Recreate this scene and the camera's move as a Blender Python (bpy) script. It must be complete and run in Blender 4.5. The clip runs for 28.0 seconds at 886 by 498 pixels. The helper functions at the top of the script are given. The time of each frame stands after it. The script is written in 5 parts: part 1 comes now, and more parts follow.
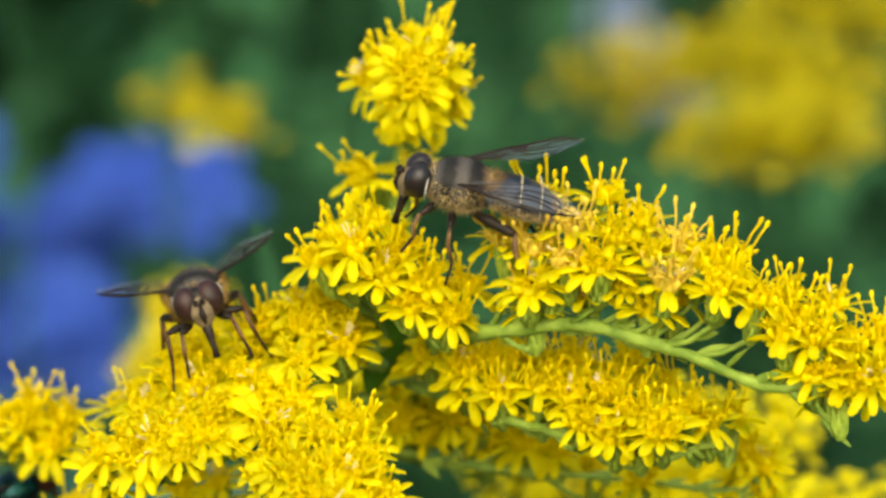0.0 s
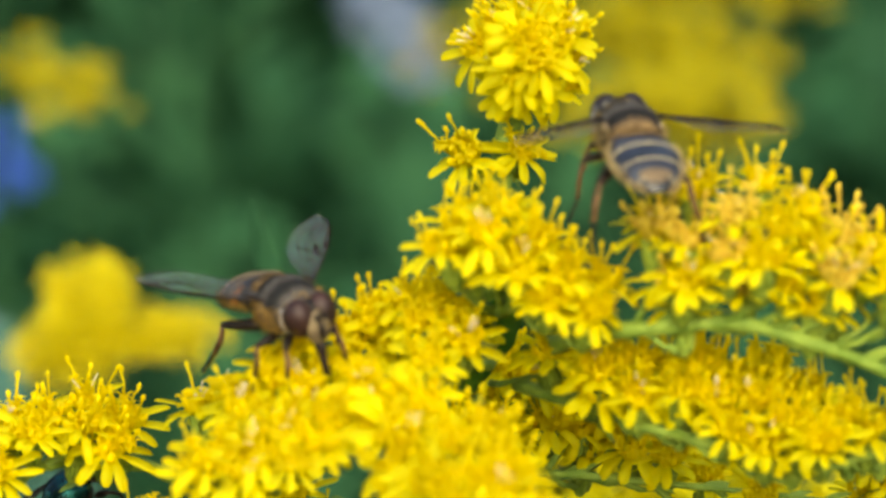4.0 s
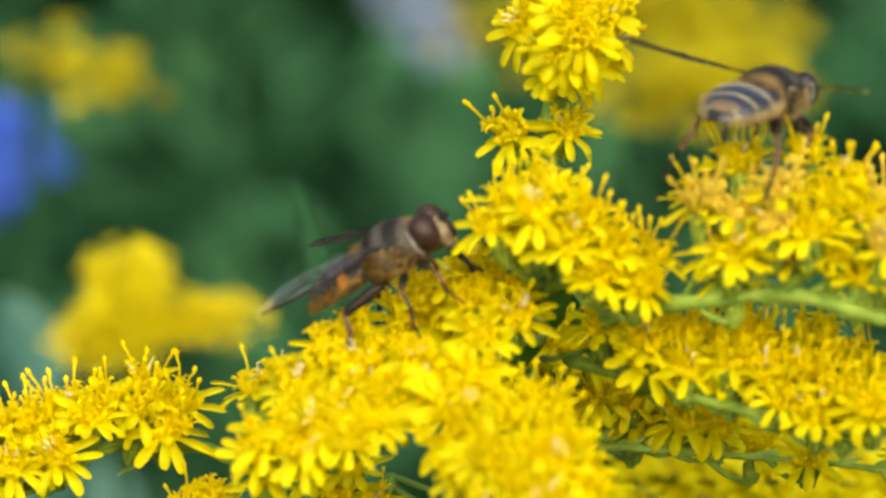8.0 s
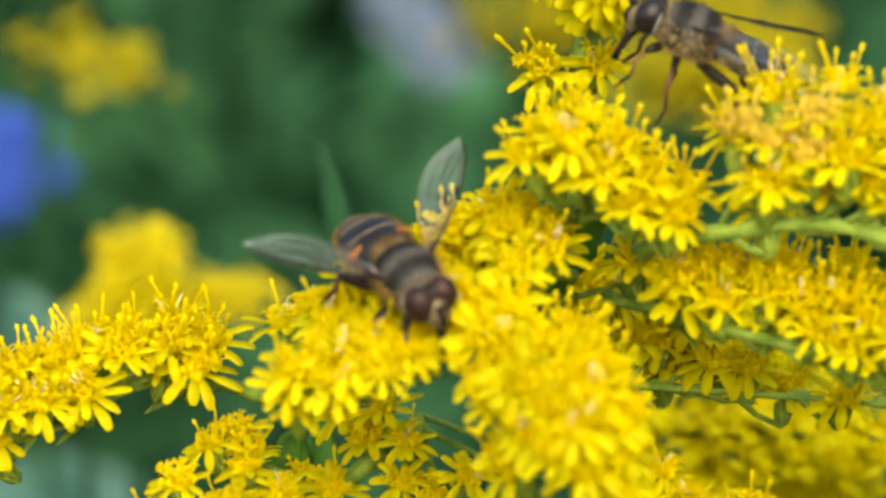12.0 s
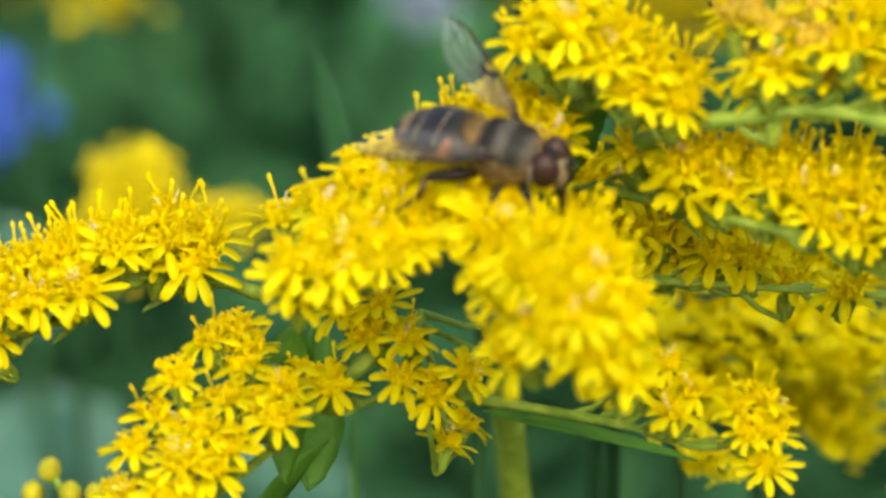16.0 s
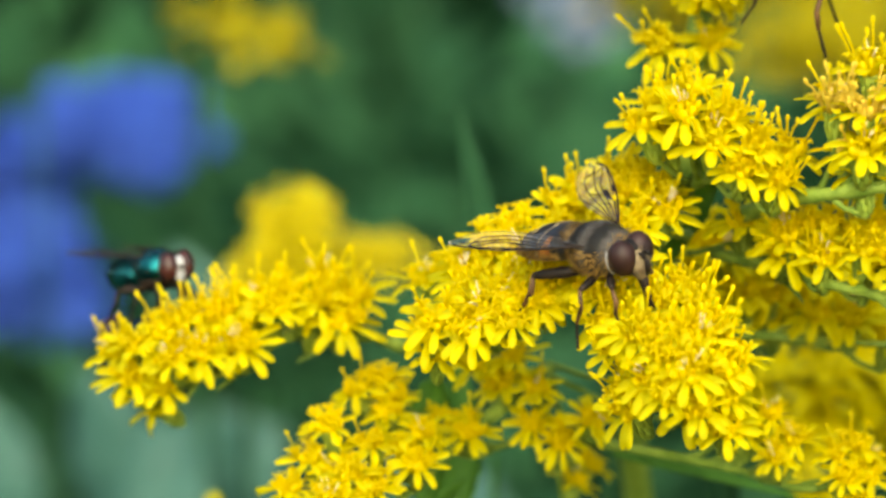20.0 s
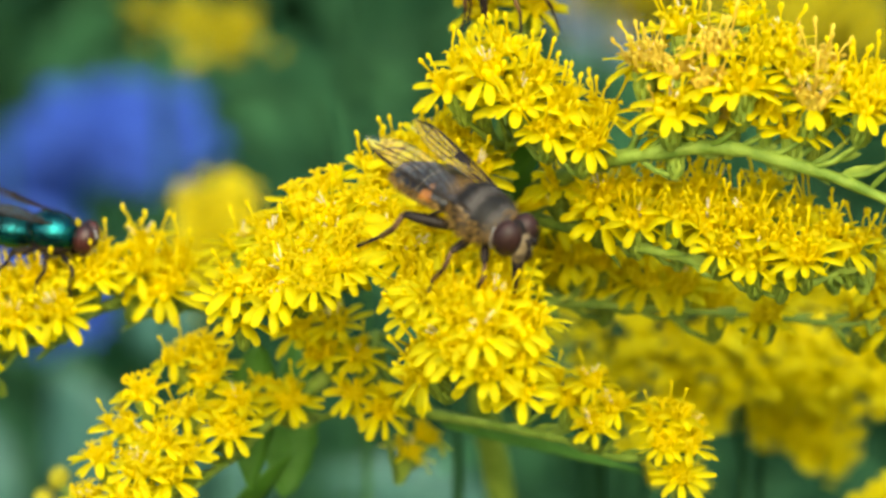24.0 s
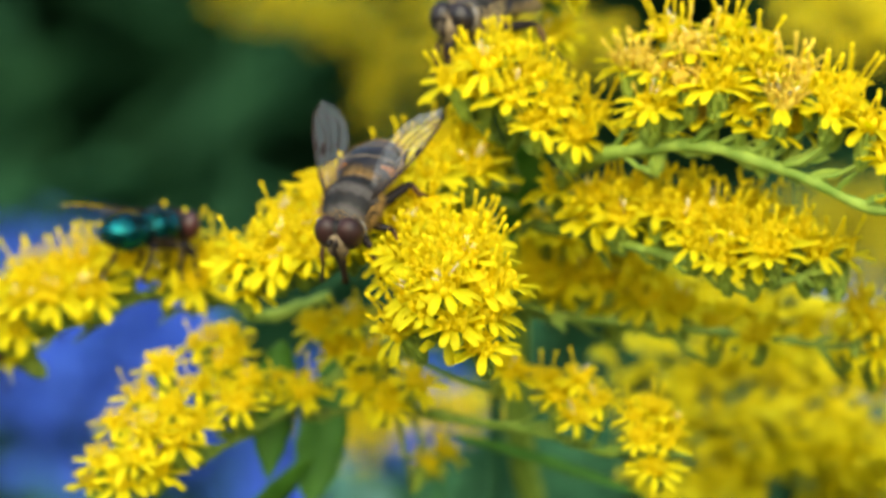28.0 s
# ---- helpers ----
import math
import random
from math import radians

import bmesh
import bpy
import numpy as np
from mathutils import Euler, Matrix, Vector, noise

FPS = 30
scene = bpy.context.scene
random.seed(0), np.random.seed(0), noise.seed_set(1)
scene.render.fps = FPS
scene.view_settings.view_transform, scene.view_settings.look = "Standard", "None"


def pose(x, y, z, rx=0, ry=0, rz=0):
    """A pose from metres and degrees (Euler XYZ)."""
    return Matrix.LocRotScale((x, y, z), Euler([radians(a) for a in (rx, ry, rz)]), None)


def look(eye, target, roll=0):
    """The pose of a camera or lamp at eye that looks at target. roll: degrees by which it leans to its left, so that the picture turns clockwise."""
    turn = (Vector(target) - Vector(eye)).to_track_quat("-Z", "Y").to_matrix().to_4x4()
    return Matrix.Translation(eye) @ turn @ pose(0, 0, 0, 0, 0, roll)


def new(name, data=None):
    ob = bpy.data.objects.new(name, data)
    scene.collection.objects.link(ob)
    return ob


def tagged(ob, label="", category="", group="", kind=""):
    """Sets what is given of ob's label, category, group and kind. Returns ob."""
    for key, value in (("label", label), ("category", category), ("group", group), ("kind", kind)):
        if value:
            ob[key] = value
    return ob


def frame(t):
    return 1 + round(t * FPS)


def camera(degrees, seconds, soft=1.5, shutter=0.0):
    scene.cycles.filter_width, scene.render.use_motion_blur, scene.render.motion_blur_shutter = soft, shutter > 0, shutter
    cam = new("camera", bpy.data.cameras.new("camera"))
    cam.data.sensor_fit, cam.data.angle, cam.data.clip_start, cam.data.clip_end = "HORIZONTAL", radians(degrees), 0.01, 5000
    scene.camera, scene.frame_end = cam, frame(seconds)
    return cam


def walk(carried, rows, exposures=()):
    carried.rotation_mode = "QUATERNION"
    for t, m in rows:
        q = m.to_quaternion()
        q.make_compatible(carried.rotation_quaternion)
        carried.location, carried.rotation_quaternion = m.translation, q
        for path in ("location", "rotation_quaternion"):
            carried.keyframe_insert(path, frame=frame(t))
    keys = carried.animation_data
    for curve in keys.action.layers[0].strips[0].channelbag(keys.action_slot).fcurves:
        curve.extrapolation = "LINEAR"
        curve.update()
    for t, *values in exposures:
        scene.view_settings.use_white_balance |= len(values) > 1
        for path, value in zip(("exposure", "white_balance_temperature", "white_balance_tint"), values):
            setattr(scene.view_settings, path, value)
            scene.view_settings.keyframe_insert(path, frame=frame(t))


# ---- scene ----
cam = camera(12.0, 28.0, 2.9)
cam.data.dof.use_dof = True
cam.data.dof.focus_distance = 0.313
cam.data.dof.aperture_fstop = 31.0
PATH = [
    (0.0, look((0.03329, -0.32095, 1.04755), (0.00903, -0.02393, 1.01302), -0.295)),
    (0.5, look((0.03240, -0.32480, 1.04763), (0.00968, -0.02765, 1.01320), -0.336)),
    (1.0, look((0.02369, -0.32505, 1.04811), (0.00203, -0.02796, 1.01253), 0.057)),
    (1.5, look((0.01773, -0.32332, 1.04482), (-0.00236, -0.02620, 1.00861), 0.657)),
    (2.0, look((0.02034, -0.31725, 1.04712), (-0.00117, -0.02028, 1.01038), 0.291)),
    (2.5, look((0.01778, -0.30702, 1.04676), (-0.00257, -0.01002, 1.00965), 0.321)),
    (4.5, look((-0.01489, -0.29102, 1.04257), (-0.00597, 0.00665, 1.00633), 1.279)),
    (5.0, look((-0.01990, -0.29770, 1.03975), (-0.01277, -0.00010, 1.00257), 1.168)),
    (5.5, look((-0.02121, -0.30340, 1.04109), (-0.01355, -0.00586, 1.00353), 1.151)),
    (6.0, look((-0.01558, -0.29562, 1.04215), (-0.00948, 0.00189, 1.00405), 0.450)),
    (6.5, look((-0.01748, -0.29370, 1.04307), (-0.01096, 0.00371, 1.00425), 0.305)),
    (7.0, look((-0.01408, -0.29389, 1.04364), (-0.00785, 0.00360, 1.00548), 0.187)),
    (7.5, look((-0.01105, -0.29408, 1.04522), (-0.00698, 0.00337, 1.00644), -0.225)),
    (8.0, look((-0.00942, -0.29559, 1.04526), (-0.00552, 0.00199, 1.00746), -0.118)),
    (8.5, look((-0.00805, -0.30011, 1.04600), (-0.00426, -0.00253, 1.00821), -0.279)),
    (9.0, look((-0.00968, -0.30265, 1.04683), (-0.00556, -0.00500, 1.00959), -0.241)),
    (9.5, look((-0.00771, -0.30232, 1.04522), (-0.00642, -0.00433, 1.01058), 0.227)),
    (10.0, look((-0.01139, -0.30364, 1.04654), (-0.00755, -0.00569, 1.01170), 0.142)),
    (10.5, look((-0.00898, -0.30257, 1.04482), (-0.00667, -0.00442, 1.01158), 0.043)),
    (11.0, look((-0.01098, -0.29921, 1.04279), (-0.00659, -0.00123, 1.00828), 0.244)),
    (11.5, look((-0.00901, -0.29518, 1.04135), (-0.00554, 0.00283, 1.00703), 0.053)),
    (12.0, look((-0.01269, -0.29489, 1.03629), (-0.00780, 0.00316, 1.00248), 0.086)),
    (12.5, look((-0.01538, -0.29569, 1.03517), (-0.01027, 0.00204, 0.99873), 0.274)),
    (14.5, look((-0.01723, -0.30106, 1.03654), (-0.00921, -0.00324, 1.00134), 0.332)),
    (15.0, look((-0.01480, -0.29829, 1.03542), (-0.00853, -0.00042, 1.00032), 0.306)),
    (15.5, look((-0.01411, -0.29585, 1.03705), (-0.00885, 0.00179, 0.99993), -0.011)),
    (16.0, look((-0.01385, -0.29277, 1.03098), (-0.00777, 0.00495, 0.99455), -0.291)),
    (16.5, look((-0.01102, -0.29211, 1.03501), (-0.00535, 0.00541, 0.99699), -0.573)),
    (17.0, look((-0.00974, -0.29282, 1.03532), (-0.00371, 0.00494, 0.99923), -0.435)),
    (17.5, look((-0.01408, -0.29659, 1.03429), (-0.00847, 0.00133, 0.99951), -0.442)),
    (18.0, look((-0.01313, -0.30382, 1.03540), (-0.01103, -0.00596, 0.99974), -0.418)),
    (18.5, look((-0.01189, -0.31239, 1.03442), (-0.01367, -0.01427, 1.00091), -0.124)),
    (19.0, look((-0.01102, -0.31640, 1.03605), (-0.01587, -0.01848, 1.00110), -0.284)),
    (19.5, look((-0.00992, -0.31896, 1.03875), (-0.01629, -0.02127, 1.00214), -0.469)),
    (20.0, look((-0.01093, -0.32340, 1.03955), (-0.01697, -0.02569, 1.00307), -0.426)),
    (20.5, look((-0.01011, -0.32714, 1.04034), (-0.01719, -0.02948, 1.00364), -0.689)),
    (22.5, look((-0.00633, -0.32580, 1.03538), (-0.01290, -0.02785, 1.00095), -0.531)),
    (23.0, look((-0.00570, -0.32182, 1.03363), (-0.01243, -0.02393, 0.99878), -0.120)),
    (23.5, look((-0.00109, -0.31862, 1.03476), (-0.00701, -0.02088, 0.99849), -0.518)),
    (24.0, look((0.01245, -0.31812, 1.03364), (-0.00204, -0.02042, 0.99945), -0.638)),
    (24.5, look((0.02102, -0.32501, 1.03605), (0.00003, -0.02790, 1.00025), -0.382)),
    (25.0, look((0.03382, -0.33992, 1.03916), (0.00540, -0.04347, 1.00298), -0.622)),
    (25.5, look((0.04264, -0.34931, 1.03911), (0.00677, -0.05364, 1.00315), -0.843)),
    (26.0, look((0.05236, -0.34991, 1.03573), (0.00893, -0.05480, 1.00367), -0.698)),
    (26.5, look((0.05627, -0.34732, 1.02460), (0.01183, -0.05158, 1.00082), -0.722)),
    (27.0, look((0.05400, -0.33839, 1.01324), (0.00662, -0.04248, 0.99955), -0.087)),
    (27.5, look((0.05238, -0.33723, 1.00405), (0.00676, -0.04075, 0.99968), 1.381)),
    (28.0, look((0.04769, -0.33751, 0.99737), (0.00310, -0.04084, 0.99650), 2.435)),
]
walk(cam, PATH, [(0.0, 1.38, 7200, -1), (10.0, 1.42, 7200, 0), (22.5, 1.46, 7150, -3), (25.0, 1.46, 6800, -3), (28.0, 1.47, 6550, -2)])

# ---- light ----
SUN_ELEVATION, SUN_TURN = 31.0, 176.0
world = bpy.data.worlds.new("sky")
scene.world = world
world.use_nodes = True
wn = world.node_tree.nodes
sky = wn.new("ShaderNodeTexSky")
sky.sky_type = "NISHITA"
sky.sun_disc = False
sky.sun_elevation, sky.sun_rotation = radians(SUN_ELEVATION), radians(SUN_TURN)
sky.dust_density = 3.0
wn["Background"].inputs["Strength"].default_value = 0.15
world.node_tree.links.new(sky.outputs["Color"], wn["Background"].inputs["Color"])
sun = new("sun", bpy.data.lights.new("sun", "SUN"))
sun.data.energy, sun.data.angle, sun.data.color = 1.12, radians(95), (1.0, 0.98, 0.93)
sun_way = Vector((math.sin(radians(SUN_TURN)) * math.cos(radians(SUN_ELEVATION)),
                  math.cos(radians(SUN_TURN)) * math.cos(radians(SUN_ELEVATION)), math.sin(radians(SUN_ELEVATION))))
sun.matrix_world = look(sun_way * 10, (0, 0, 0))


# ---- materials ----
def material(name, rough=0.6, metal=0.0, spec=0.4):
    m = bpy.data.materials.new(name)
    m.use_nodes = True
    b = m.node_tree.nodes["Principled BSDF"]
    b.inputs["Roughness"].default_value, b.inputs["Metallic"].default_value = rough, metal
    b.inputs["Specular IOR Level"].default_value = spec
    return m, m.node_tree.nodes, m.node_tree.links, b


def mottled(name, low, high, size, rough=0.6, metal=0.0, spec=0.4, bump=0.0, bump_size=None, vary=0.0, thin=0.0, island=False):
    """Two tones mixed by noise of the given size in metres, with fine relief; vary: brightness from piece to piece; thin: light let through."""
    m, n, k, b = material(name, rough, metal, spec)
    co = n.new("ShaderNodeTexCoord")
    no = n.new("ShaderNodeTexNoise")
    no.inputs["Scale"].default_value, no.inputs["Detail"].default_value = 1.0 / size, 4.0
    k.new(co.outputs["Object"], no.inputs["Vector"])
    ramp = n.new("ShaderNodeValToRGB")
    ramp.color_ramp.elements[0].position, ramp.color_ramp.elements[1].position = 0.35, 0.68
    ramp.color_ramp.elements[0].color, ramp.color_ramp.elements[1].color = (*low, 1), (*high, 1)
    k.new(no.outputs["Fac"], ramp.inputs["Fac"])
    colour = ramp.outputs["Color"]
    if vary:
        hs = n.new("ShaderNodeHueSaturation")
        span = n.new("ShaderNodeMapRange")
        span.inputs["To Min"].default_value, span.inputs["To Max"].default_value = 1 - vary, 1 + vary
        if island:
            k.new(n.new("ShaderNodeNewGeometry").outputs["Random Per Island"], span.inputs["Value"])
        else:
            k.new(n.new("ShaderNodeObjectInfo").outputs["Random"], span.inputs["Value"])
        k.new(span.outputs["Result"], hs.inputs["Value"])
        k.new(colour, hs.inputs["Color"])
        colour = hs.outputs["Color"]
    k.new(colour, b.inputs["Base Color"])
    if bump:
        fine = n.new("ShaderNodeTexNoise")
        fine.inputs["Scale"].default_value = 1.0 / (bump_size or size / 4)
        k.new(co.outputs["Object"], fine.inputs["Vector"])
        bp = n.new("ShaderNodeBump")
        bp.inputs["Strength"].default_value, bp.inputs["Distance"].default_value = bump, (bump_size or size / 4)
        k.new(fine.outputs["Fac"], bp.inputs["Height"])
        k.new(bp.outputs["Normal"], b.inputs["Normal"])
    if thin:
        tr = n.new("ShaderNodeBsdfTranslucent")
        mix = n.new("ShaderNodeMixShader")
        mix.inputs[0].default_value = thin
        k.new(colour, tr.inputs["Color"])
        k.new(b.outputs[0], mix.inputs[1])
        k.new(tr.outputs[0], mix.inputs[2])
        k.new(mix.outputs[0], n["Material Output"].inputs["Surface"])
    return m


MM = 0.001
PETAL = mottled("petal_yellow", (0.82, 0.715, 0.010), (0.86, 0.79, 0.026), 1.2 * MM, 0.62, spec=0.15, bump=0.2, bump_size=0.15 * MM, vary=0.06, thin=0.68)
DISC = mottled("disc_yellow", (0.82, 0.655, 0.008), (0.86, 0.745, 0.022), 0.8 * MM, 0.65, spec=0.15, vary=0.06, thin=0.6)
AGED = mottled("aged_floret", (0.76, 0.53, 0.06), (0.86, 0.73, 0.10), 0.7 * MM, 0.7, spec=0.15, vary=0.12, thin=0.5)
PAPPUS = mottled("pale_style", (0.66, 0.54, 0.28), (0.82, 0.74, 0.52), 0.6 * MM, 0.6, spec=0.2, thin=0.2)
INVOLUCRE = mottled("involucre_green", (0.18, 0.27, 0.03), (0.34, 0.42, 0.05), 0.8 * MM, 0.6, spec=0.3, bump=0.3, bump_size=0.3 * MM, vary=0.12, thin=0.1)
BUD = mottled("bud_yellow_green", (0.34, 0.31, 0.015), (0.52, 0.45, 0.02), 0.8 * MM, 0.6, spec=0.25, thin=0.2)
STALK = mottled("stalk_green", (0.10, 0.165, 0.016), (0.22, 0.30, 0.042), 1.5 * MM, 0.6, spec=0.25, bump=0.5, bump_size=0.25 * MM)
LEAF = mottled("leaf_green", (0.045, 0.14, 0.010), (0.095, 0.24, 0.026), 4 * MM, 0.55, spec=0.3, bump=0.4, bump_size=0.6 * MM, thin=0.35)
ROW_YELLOW = mottled("row_petal_yellow", (0.74, 0.64, 0.010), (0.84, 0.77, 0.03), 3 * MM, 0.6, spec=0.2, vary=0.15, thin=0.6, island=True)
# petal yellow darkened for distant sprays: their shade is put into the colour
DIM_YELLOW = mottled("shaded_petal_yellow", (0.28, 0.23, 0.006), (0.46, 0.39, 0.012), 3 * MM, 0.6, spec=0.1, vary=0.2, thin=0.25, island=True)
FAR_YELLOW = mottled("far_petal_yellow", (0.52, 0.42, 0.007), (0.72, 0.60, 0.014), 3 * MM, 0.6, spec=0.2, vary=0.25, thin=0.25, island=True)
FAR_LEAF = mottled("garden_leaf", (0.020, 0.074, 0.032), (0.052, 0.15, 0.060), 30 * MM, 0.7, spec=0.1, bump=0.3, bump_size=4 * MM, vary=0.5, thin=0.3, island=True)
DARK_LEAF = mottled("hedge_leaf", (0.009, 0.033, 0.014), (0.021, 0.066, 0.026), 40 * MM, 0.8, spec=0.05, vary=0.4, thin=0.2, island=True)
TEAL_LEAF = mottled("blue_green_leaf", (0.035, 0.115, 0.095), (0.065, 0.17, 0.14), 12 * MM, 0.5, spec=0.4, bump=0.3, bump_size=1.5 * MM, thin=0.25)
BLUE = mottled("blue_petal", (0.027, 0.072, 0.39), (0.063, 0.142, 0.56), 6 * MM, 0.6, spec=0.15, vary=0.3, thin=0.3, island=True)
LILAC = mottled("pale_lilac_petal", (0.15, 0.20, 0.30), (0.26, 0.32, 0.46), 6 * MM, 0.6, spec=0.2, vary=0.2, thin=0.3, island=True)
SOIL = mottled("soil", (0.03, 0.035, 0.02), (0.07, 0.085, 0.03), 0.15, 0.9, spec=0.2, bump=0.6, bump_size=0.03)

FUZZ = mottled("golden_brown_hair", (0.20, 0.11, 0.028), (0.50, 0.31, 0.09), 0.9 * MM, 0.7, spec=0.2, thin=0.3)
SHIELD = mottled("shield_buff", (0.085, 0.050, 0.018), (0.19, 0.12, 0.05), 0.8 * MM, 0.65, spec=0.2, thin=0.2)
DARK_FUZZ = mottled("dark_brown_hair", (0.012, 0.009, 0.006), (0.050, 0.034, 0.018), 0.9 * MM, 0.7, spec=0.06, thin=0.1)
PALE_FUZZ = mottled("buff_hair", (0.34, 0.24, 0.10), (0.56, 0.43, 0.22), 0.8 * MM, 0.7, spec=0.2, thin=0.3)
THORAX = mottled("thorax_brown", (0.005, 0.0045, 0.0045), (0.015, 0.012, 0.010), 1.1 * MM, 0.42, spec=0.15, bump=0.4, bump_size=0.12 * MM)
THORAX_BAND = mottled("abdomen_underside", (0.06, 0.04, 0.022), (0.15, 0.10, 0.055), 0.8 * MM, 0.6, spec=0.3)
TERGITE = mottled("tergite_black", (0.004, 0.0035, 0.004), (0.012, 0.009, 0.008), 1.0 * MM, 0.3, spec=0.45, bump=0.2, bump_size=0.1 * MM)
STEEL = mottled("tergite_blue_grey", (0.006, 0.007, 0.012), (0.020, 0.024, 0.040), 1.0 * MM, 0.3, spec=0.55, bump=0.2, bump_size=0.1 * MM)
MARGIN = mottled("tergite_margin", (0.32, 0.25, 0.14), (0.50, 0.42, 0.26), 0.5 * MM, 0.6)
MARGIN_DIM = mottled("tergite_margin_brown", (0.20, 0.14, 0.08), (0.36, 0.28, 0.18), 0.5 * MM, 0.6)
ORANGE = mottled("tergite_orange", (0.20, 0.065, 0.008), (0.34, 0.13, 0.02), 0.7 * MM, 0.45, spec=0.4)
DARK_EYE = mottled("eye_black_brown", (0.006, 0.0045, 0.005), (0.016, 0.010, 0.010), 1.6 * MM, 0.34, spec=0.3, bump=0.12, bump_size=0.06 * MM)
EYE = mottled("eye_dark_red", (0.011, 0.0055, 0.005), (0.030, 0.012, 0.010), 1.6 * MM, 0.42, spec=0.22, bump=0.12, bump_size=0.06 * MM)
FACE = mottled("face_dust", (0.075, 0.05, 0.026), (0.19, 0.14, 0.075), 0.6 * MM, 0.65)
CHITIN = mottled("leg_black", (0.006, 0.0045, 0.004), (0.024, 0.015, 0.010), 0.6 * MM, 0.45, spec=0.15)
TIBIA = mottled("leg_amber", (0.03, 0.014, 0.006), (0.16, 0.085, 0.035), 0.9 * MM, 0.5, spec=0.2)
RUST = mottled("abdomen_rust", (0.02, 0.009, 0.005), (0.11, 0.042, 0.014), 1.4 * MM, 0.4, spec=0.35, bump=0.3, bump_size=0.12 * MM)
EMERALD = mottled("metallic_green", (0.003, 0.030, 0.036), (0.010, 0.14, 0.15), 1.0 * MM, 0.22, metal=0.9, bump=0.3, bump_size=0.12 * MM)
DARK_GREEN = mottled("dark_metal_green", (0.006, 0.02, 0.025), (0.01, 0.10, 0.10), 1.0 * MM, 0.25, metal=0.8, bump=0.3, bump_size=0.12 * MM)
PALE_DUST = mottled("white_dust", (0.30, 0.30, 0.31), (0.50, 0.50, 0.52), 0.4 * MM, 0.55)
SILVER = mottled("silver_dust", (0.30, 0.29, 0.28), (0.50, 0.49, 0.48), 0.4 * MM, 0.6)
RED_EYE = mottled("eye_red", (0.018, 0.005, 0.004), (0.045, 0.010, 0.008), 0.8 * MM, 0.35, spec=0.35)
VEIN = mottled("wing_vein", (0.008, 0.005, 0.004), (0.022, 0.014, 0.010), 0.6 * MM, 0.6, spec=0.1)


def thorax_material():
    """Near black with soft dusty grey bands across and a buff hind edge."""
    m, n, k, b = material("thorax_banded", 0.6, spec=0.18)
    co, no, sep = n.new("ShaderNodeTexCoord"), n.new("ShaderNodeTexNoise"), n.new("ShaderNodeSeparateXYZ")
    no.inputs["Scale"].default_value, no.inputs["Detail"].default_value = 1800, 5.0
    k.new(co.outputs["Object"], no.inputs["Vector"])
    k.new(co.outputs["Object"], sep.inputs["Vector"])
    wobble, span = n.new("ShaderNodeMath"), n.new("ShaderNodeMapRange")
    wobble.operation = "MULTIPLY_ADD"
    wobble.inputs[1].default_value = 0.0007
    k.new(no.outputs["Fac"], wobble.inputs[0])
    k.new(sep.outputs["X"], wobble.inputs[2])
    span.inputs["From Min"].default_value, span.inputs["From Max"].default_value = -0.0022, 0.0029
    k.new(wobble.outputs[0], span.inputs["Value"])
    ramp = n.new("ShaderNodeValToRGB")
    el = ramp.color_ramp.elements
    el[0].position, el[0].color = 0.0, (0.24, 0.15, 0.07, 1)
    el[1].position, el[1].color = 1.0, (0.042, 0.034, 0.028, 1)
    for at, c in ((0.13, (0.13, 0.08, 0.035)), (0.22, (0.007, 0.006, 0.0055)), (0.36, (0.007, 0.006, 0.0055)), (0.46, (0.055, 0.048, 0.043)), (0.54, (0.048, 0.042, 0.038)), (0.62, (0.008, 0.007, 0.0065)), (0.74, (0.011, 0.010, 0.009)), (0.84, (0.058, 0.051, 0.046))):
        e = el.new(at)
        e.color = (*c, 1)
    k.new(span.outputs["Result"], ramp.inputs["Fac"])
    k.new(ramp.outputs["Color"], b.inputs["Base Color"])
    bp = n.new("ShaderNodeBump")
    bp.inputs["Strength"].default_value, bp.inputs["Distance"].default_value = 0.5, 0.00012
    k.new(no.outputs["Fac"], bp.inputs["Height"])
    k.new(bp.outputs["Normal"], b.inputs["Normal"])
    return m


THORAX_BACK = thorax_material()


